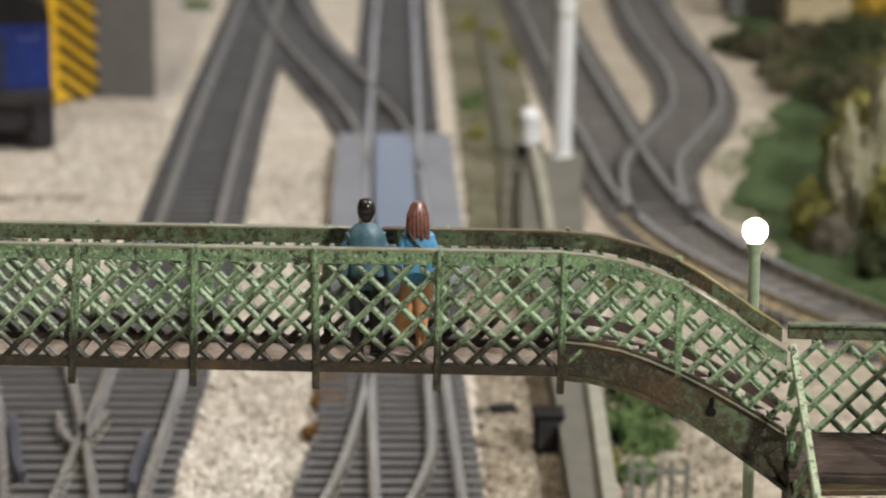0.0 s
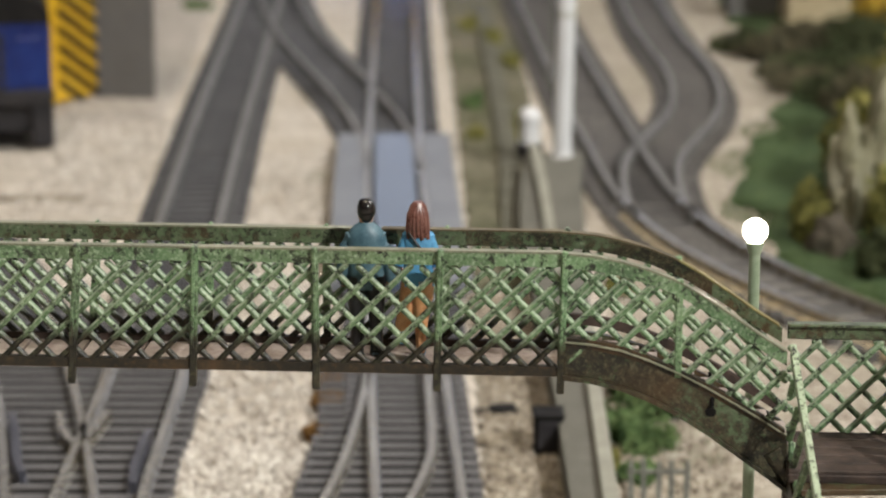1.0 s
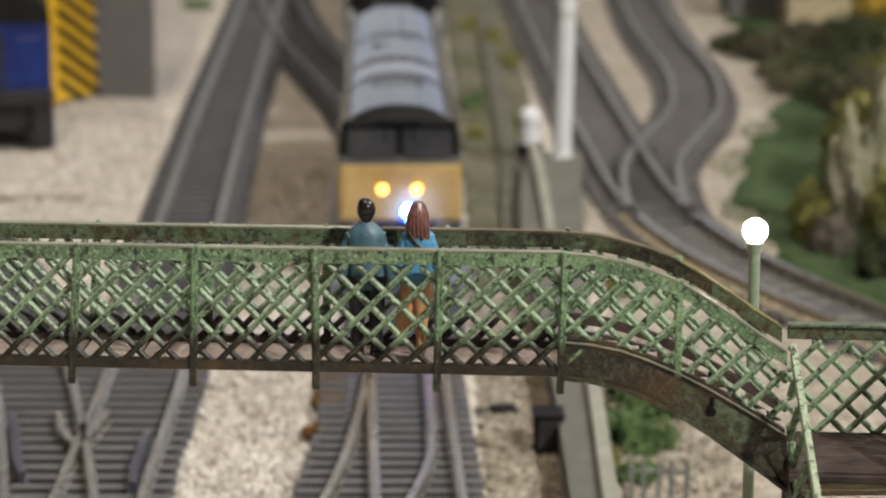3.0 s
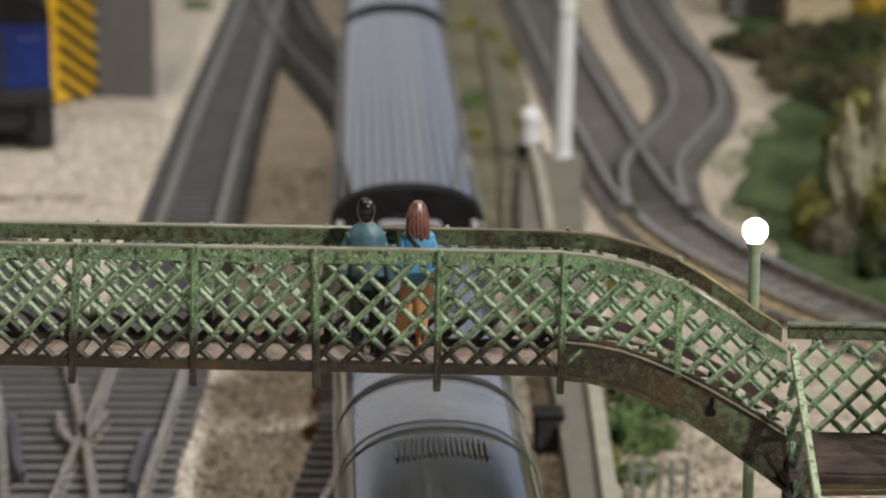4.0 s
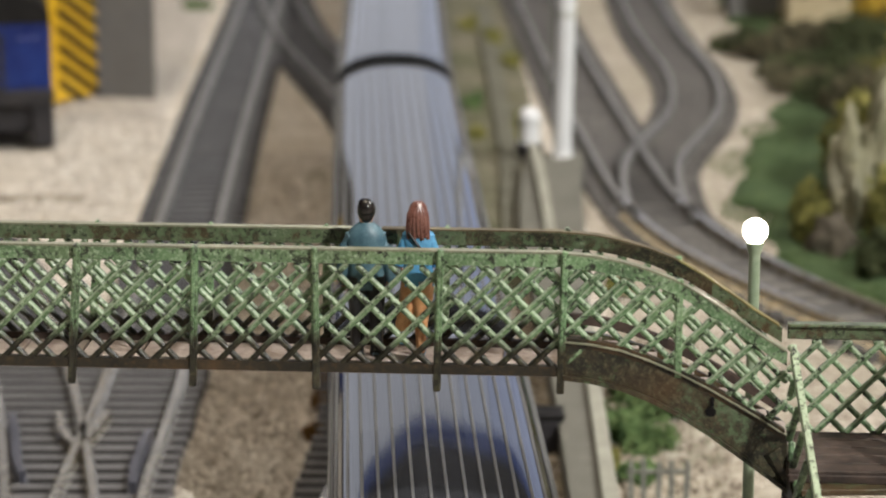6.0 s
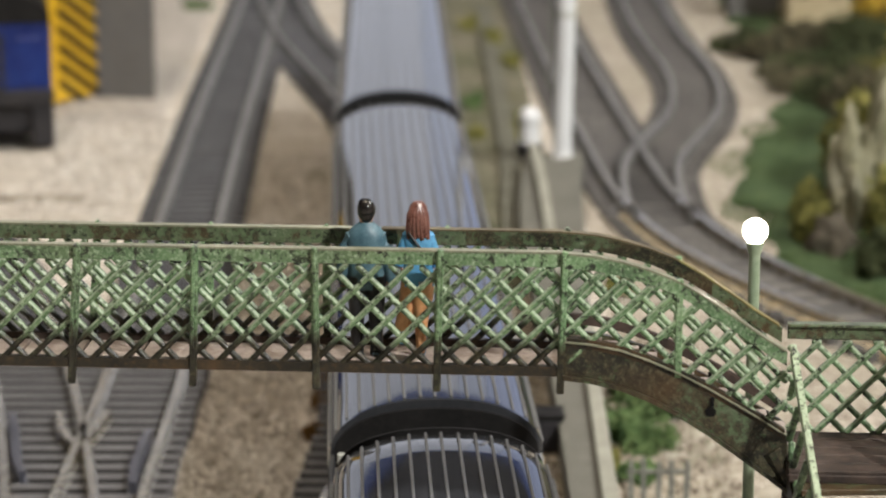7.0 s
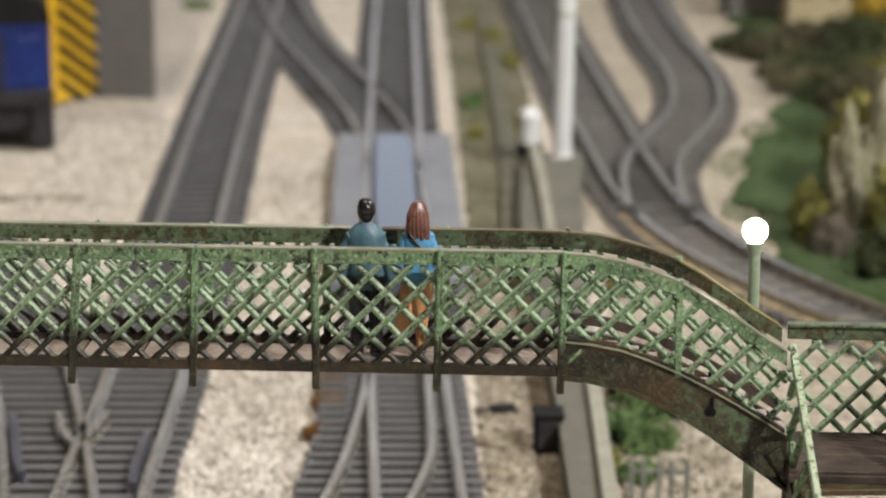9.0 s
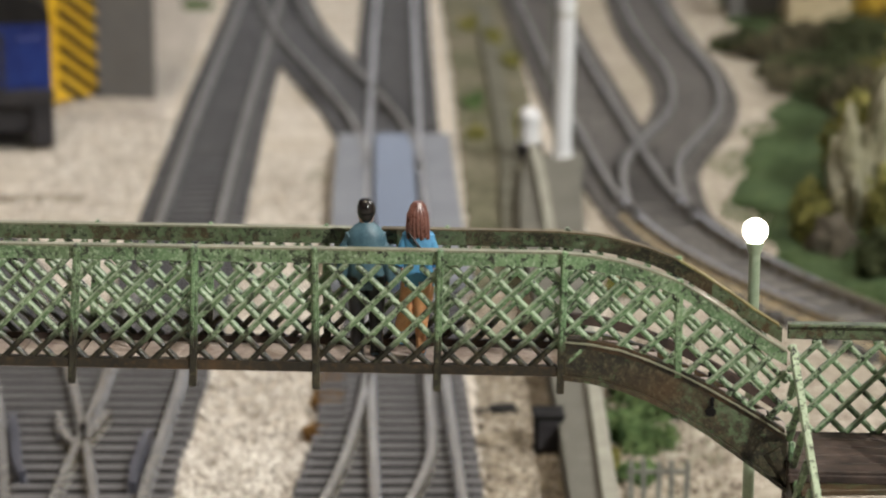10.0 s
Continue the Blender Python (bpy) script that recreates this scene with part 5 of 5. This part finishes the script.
def grass_sheet():
    edge = [(560, 172), (620, 142), (650, 128), (677, 118), (700, 106), (723, 96), (795, 88), (868, 95), (974, 119), (1060, 133), (1174, 124), (1300, 132), (1500, 150)]
    table = spline(edge, 5)
    bm = bmesh.new()
    rows = []
    for x0, y in table:
        row = []
        for i in range(46):
            u = (i / 45) ** 1.5
            x = x0 + u * 260
            wob = 7 * noise.noise(Vector((x / 30, y / 30, 1)))
            rise = min(1.0, max(0.0, (x - x0 + wob) / 9))
            h = -2.4 + rise * 3.4 + 1.2 * noise.noise(Vector((x / 6, y / 8, 5)))
            bank = max(0.0, (x - x0 - 22 - 8 * noise.noise(Vector((0, y / 60, 9)))) / 60)
            h += min(34, 26 * bank) * max(0.15, min(1.0, (1010 - y) / 90)) * (0.75 + 0.5 * noise.noise(Vector((x / 45, y / 45, 2))))
            row.append(bm.verts.new((x, y, h)))
        rows.append(row)
    for a, b in zip(rows, rows[1:]):
        for i in range(45):
            bm.faces.new((a[i], a[i + 1], b[i + 1], b[i]))
    solid("grass_bank", bm, TURF, "bank of dark green flock grass", "grass", kind="structure", smooth=True)


def tufts(name, label, mat, spots, n, size):
    verts, faces = [], []
    for i in range(n):
        x, y, r, zb = spots[i % len(spots)]
        a, q = rng.uniform(0, 6.283), r * math.sqrt(rng.random())
        px_, py_ = x + q * math.cos(a), y + q * 1.5 * math.sin(a)
        lean = Vector((rng.uniform(-0.5, 0.5), rng.uniform(-0.5, 0.5), 1)).normalized()
        side = lean.orthogonal().normalized()
        side.rotate(Matrix.Rotation(rng.uniform(0, 6.28), 3, lean))
        h, k = size * rng.uniform(0.5, 1.3), len(verts)
        p = Vector((px_, py_, zb - 0.4))
        for v in (p - side * 0.35 * size * 0.5, p + side * 0.35 * size * 0.5, p + lean * h):
            verts.append(tuple(v * MM))
        faces.append((k, k + 1, k + 2))
    me = bpy.data.meshes.new(name)
    me.from_pydata(verts, [], faces)
    me.materials.append(mat)
    tagged(new(name, me), label, "grass", kind="stuff")


def stones(name, label, mat, fields, n):
    """Small angular stones strewn over rectangular fields (x0, x1, y0, y1)."""
    verts, faces = [], []
    octa = [(1, 0, 0), (-1, 0, 0), (0, 1, 0), (0, -1, 0), (0, 0, 1), (0, 0, -1)]
    tri = [(0, 2, 4), (2, 1, 4), (1, 3, 4), (3, 0, 4), (2, 0, 5), (1, 2, 5), (3, 1, 5), (0, 3, 5)]
    for i in range(n):
        x0, x1, y0, y1 = fields[i % len(fields)]
        c = Vector((rng.uniform(x0, x1), rng.uniform(y0, y1), -0.55 + rng.uniform(0, 0.5)))
        turn = Euler((rng.uniform(0, 6), rng.uniform(0, 6), rng.uniform(0, 6))).to_matrix()
        r, k = rng.uniform(0.45, 1.25), len(verts)
        for o in octa:
            v = turn @ Vector((o[0] * r * rng.uniform(0.7, 1.2), o[1] * r * rng.uniform(0.6, 1.1), o[2] * r * rng.uniform(0.6, 1.0)))
            verts.append(tuple((c + v) * MM))
        faces += [(a + k, b + k, d + k) for a, b, d in tri]
    me = bpy.data.meshes.new(name)
    me.from_pydata(verts, [], faces)
    me.materials.append(mat)
    tagged(new(name, me), label, "stones", kind="stuff")


def rock(x, y, z, sx, sy, sz, seed, label, mat=None):
    bm = bmesh.new()
    bmesh.ops.create_icosphere(bm, subdivisions=4, radius=1.0)
    for v in bm.verts:
        p = v.co.copy()
        f = 1 + 0.35 * noise.noise(p * 1.7 + Vector((seed, 0, 0))) + 0.16 * noise.noise(p * 4.5 + Vector((0, seed, 0))) + 0.07 * noise.noise(p * 11)
        v.co = Vector((p.x * sx * f, p.y * sy * f, p.z * sz * f))
    solid("rock", bm, mat or ROCK, label, "rock", "rocks of the bank", at=at_mm(x, y, z))


def scenery():
    grass_sheet()
    rock(120, 762, 12, 6.5, 9, 24, 1.0, "upright pale rock streaked with moss")
    rock(141, 800, 14, 13, 16, 30, 4.0, "tall mossy rock in the grass bank")
    rock(113, 744, 2, 7, 8, 9, 8.0, "low dark rock at the foot of the bank", EARTH)
    for x, y, z, rx, ry, rz, n, mat, label in (
            (109, 760, 0, 9, 10, 21, 1300, LEAF_OLIVE, "olive lichen bush against the rock"),
            (131, 742, 0, 11, 10, 26, 1500, LEAF_OLIVE, "tall olive bush on the bank"),
            (122, 716, -1, 9, 9, 15, 900, LEAF_DARK, "dark low bush at the foot of the bank"),
            (145, 726, 0, 12, 10, 24, 1300, LEAF_OLIVE, "olive bush with yellowish tips"),
            (133, 832, 8, 14, 16, 24, 1500, LEAF_OLIVE, "mossy yellow-green bush on the rock"),
            (160, 870, 14, 18, 18, 30, 1600, LEAF_OLIVE, "large olive bush high on the bank"),
            (160, 925, 8, 24, 16, 16, 1500, LEAF_BROWN, "brown hedge behind the mossy rock"),
            (186, 960, 8, 26, 16, 18, 1500, LEAF_BROWN, "brown thicket high on the bank"),
            (148, 1098, 2, 26, 14, 12, 1400, LEAF_BROWN, "dark brown hedge before the cottages"),
            (182, 1104, 4, 24, 14, 14, 1200, LEAF_DARK, "dark hedge before the cottages"),
            (140, 1020, 2, 16, 14, 9, 900, LEAF_BROWN, "low brown scrub by the bend"),
            (150, 985, 2, 22, 20, 12, 1300, LEAF_DARK, "dark hedge on the far bank"),
            (140, 1060, -1, 18, 20, 9, 1200, LEAF_DARK, "dark hedge beside the bend"),
            (178, 1050, 0, 24, 20, 12, 1300, LEAF_DARK, "dark hedge below the houses"),
            (130, 1120, 0, 14, 22, 10, 900, LEAF_DARK, "low dark hedge by the yard curve"),
            (170, 1000, 6, 14, 12, 12, 900, LEAF_OLIVE, "olive bush among the hedges"),
            (200, 1020, 8, 16, 14, 16, 900, LEAF_OLIVE, "tall olive bush beside the houses"),
            (193, 1160, 8, 11, 10, 12, 800, LEAF_GOLD, "golden yellow flowering bush"),
            (-119, 1262, -1, 9, 12, 4, 500, LEAF_GREEN, "small green tuft in the gravel")):
        bush(x, y, z, rx, ry, rz, n, mat, label, 1.6)
    for x, y, z, rx, ry, rz, n, mat, label in (
            (41, 600, -0.5, 5, 12, 7, 700, LEAF_GREEN, "green foam bush against the wall"),
            (46, 585, -0.5, 5, 9, 6, 600, LEAF_GREEN, "green foam bush behind the bridge"),
            (40, 566, -0.5, 4, 8, 5.5, 500, LEAF_GREEN, "small green foam bush by the wall"),
            (51, 582, -0.5, 8, 12, 6, 900, LEAF_GREEN, "spreading green foam bush beyond the arch"),
            (46, 560, -0.5, 7, 10, 5, 800, LEAF_GREEN, "low green foam bush by the fence"),
            (42, 538, -0.5, 5, 9, 4, 600, LEAF_GREEN, "low green foam bush behind the pickets"),
            (27, 940, -0.5, 5, 22, 4, 420, LEAF_OLIVE, "olive moss clump along the trough"),
            (22, 1150, -0.5, 6, 30, 4, 420, LEAF_OLIVE, "brownish weeds on the trough"),
            (10.5, 998, -0.5, 5, 18, 4, 420, LEAF_GREEN, "dark green weeds beside the trough"),
            (12, 930, -0.5, 4, 14, 3, 320, LEAF_OLIVE, "olive weeds beside the trough"),
            (28, 1092, -0.5, 5, 16, 4, 380, LEAF_OLIVE, "olive weeds behind the trough"),
            (12, 1200, -0.5, 5, 20, 4, 380, LEAF_OLIVE, "thin weeds beside the main line"),
            (36.8, 545, -0.5, 2.4, 6, 4, 260, LEAF_OLIVE, "olive weeds at the wall's foot"),
            (48, 700, -0.5, 4, 12, 3, 260, LEAF_OLIVE, "olive weeds between wall and yard track")):
        bush(x, y, z, rx, ry, rz, n, mat, label, 1.1)
    tufts("grass_tufts", "loose green flock tufts over bank and verges", LEAF_GREEN,
          [(100, 800, 14, 0.5), (112, 870, 22, 0.8), (125, 930, 18, 0.8), (44, 590, 7, -0.5), (100, 730, 7, 0.3), (118, 690, 9, 0.3), (52, 560, 12, -0.6)], 5200, 1.6)
    tufts("dry_tufts", "dry yellowish tufts scattered in the ballast", LEAF_OLIVE,
          [(12, 950, 6, -0.6), (27, 1010, 5, -0.6), (54, 540, 13, -0.6), (24, 530, 3, -0.6), (-42, 860, 5, -0.6), (-128, 990, 12, -0.6), (48, 660, 5, -0.6)], 1400, 1.3)
    stones("ballast_stones", "loose pale granite stones on the ballast", foliage("granite_stones", (0.62, 0.56, 0.49), (0.32, 0.275, 0.23), (0.84, 0.80, 0.74)),
           ((-58, -27, 490, 650), (-58, -27, 490, 560), (-62, -32, 650, 900), (-135, -98, 780, 960)), 7000)
    stones("verge_stones", "loose brownish stones on the dirty verge", foliage("brown_stones", (0.30, 0.255, 0.20), (0.11, 0.085, 0.065), (0.54, 0.48, 0.40)),
           ((8, 25, 490, 680), (38, 64, 500, 650)), 2600)
    # rusty debris by the turnout
    tufts("rust_debris", "orange-brown crumbs of rust beside the turnout", foliage("rust_crumbs", (0.24, 0.12, 0.035), (0.10, 0.05, 0.02), (0.42, 0.24, 0.08)), [(-26.6, 590, 4.0, 0.6), (-27.0, 606, 3.5, 0.6), (-28.5, 566, 2.4, 0.2)], 2200, 2.4)

    for x, y, w, d, h, mat, label in ((171, 1205, 28, 30, 30, SAND, "sandy plaster cottage beyond the hedge"), (146, 1240, 24, 30, 26, SHED_GREY, "grey-brown cottage beyond the hedge"), (205, 1225, 22, 30, 34, EARTH, "dark timber cottage beyond the hedge")):
        house = thing("cottage", label, "house", "cottages beyond the bank", at=at_mm(x, y, 0))
        bm = bmesh.new()
        box(bm, 0, 0, h / 2, w, d, h + 4, 0.4)
        part("wall", bm, mat, house)
        bm = bmesh.new()
        loft(bm, [[(-w / 2 - 2, yy, h), (w / 2 + 2, yy, h), (0, yy, h + 14)] for yy in (-d / 2 - 2, d / 2 + 2)])
        part("roof", bm, UNDERFRAME, house, "dark slate roof")
        for sx in (-w / 4, w / 4):
            bm = bmesh.new()
            box(bm, sx, -d / 2 - 0.2, h * 0.6, 4.5, 0.8, 7, 0.2)
            part("window", bm, WINDSCREEN, house, "dark cottage window")


# ---- build, then move ----
setting()
tracks()
footbridge()
figurines()
street_lamp()
concrete_wall()
signal_mast()
fittings()
blue_loco()
sheds()
scenery()
LOCO = locomotive()
COACHES = [coach(COACH_LEN)]
for _ in range(3):
    COACHES.append(copy_thing(COACHES[0], Matrix.Identity(4)))
COACHES.append(tagged(coach(LAST_LEN), "shorter blue-grey coach with ribbed roof at the train's end"))

# place of the train's leading end along the main line, by time
FRONT = [(0.0, 1640), (1.0, 1322), (1.4, 1195), (1.8, 1076), (2.1, 996), (2.4, 908), (2.7, 806), (3.8, 418), (4.2, 284), (4.5, 181), (4.9, 36), (5.3, -106), (5.7, -249),
         (6.8, -655), (7.4, -862), (7.8, -1003), (8.0, -1072), (8.6, -1281), (10.0, -1770)]
CENTRE = {round(y): x for x, y in spline(MAIN, 1.0)}


def centre_at(y):
    a = math.floor(y)
    return CENTRE[a] + (CENTRE[a + 1] - CENTRE[a]) * (y - a)


def on_rails(y, length):
    """The pose of a vehicle whose leading end stands at y on the main line."""
    y0, y1 = y + 0.16 * length, y + 0.84 * length
    x0, x1 = centre_at(y0), centre_at(y1)
    t = (x1 - x0) / (y1 - y0)
    return at_mm(x0 - t * (y0 - y), y, 0, rz=-math.degrees(math.atan(t)))


def motions():
    place = {round(t, 2): y for y, t in spline(FRONT, 0.1)}
    times = [round(0.2 * k, 2) for k in range(51)]
    walk(LOCO, [(t, on_rails(place[t], LOCO_LEN)) for t in times])
    for k, car in enumerate(COACHES):
        walk(car, [(t, on_rails(place[t] + 242.0 + PITCH * k, LAST_LEN if k == 4 else COACH_LEN)) for t in times])


motions()
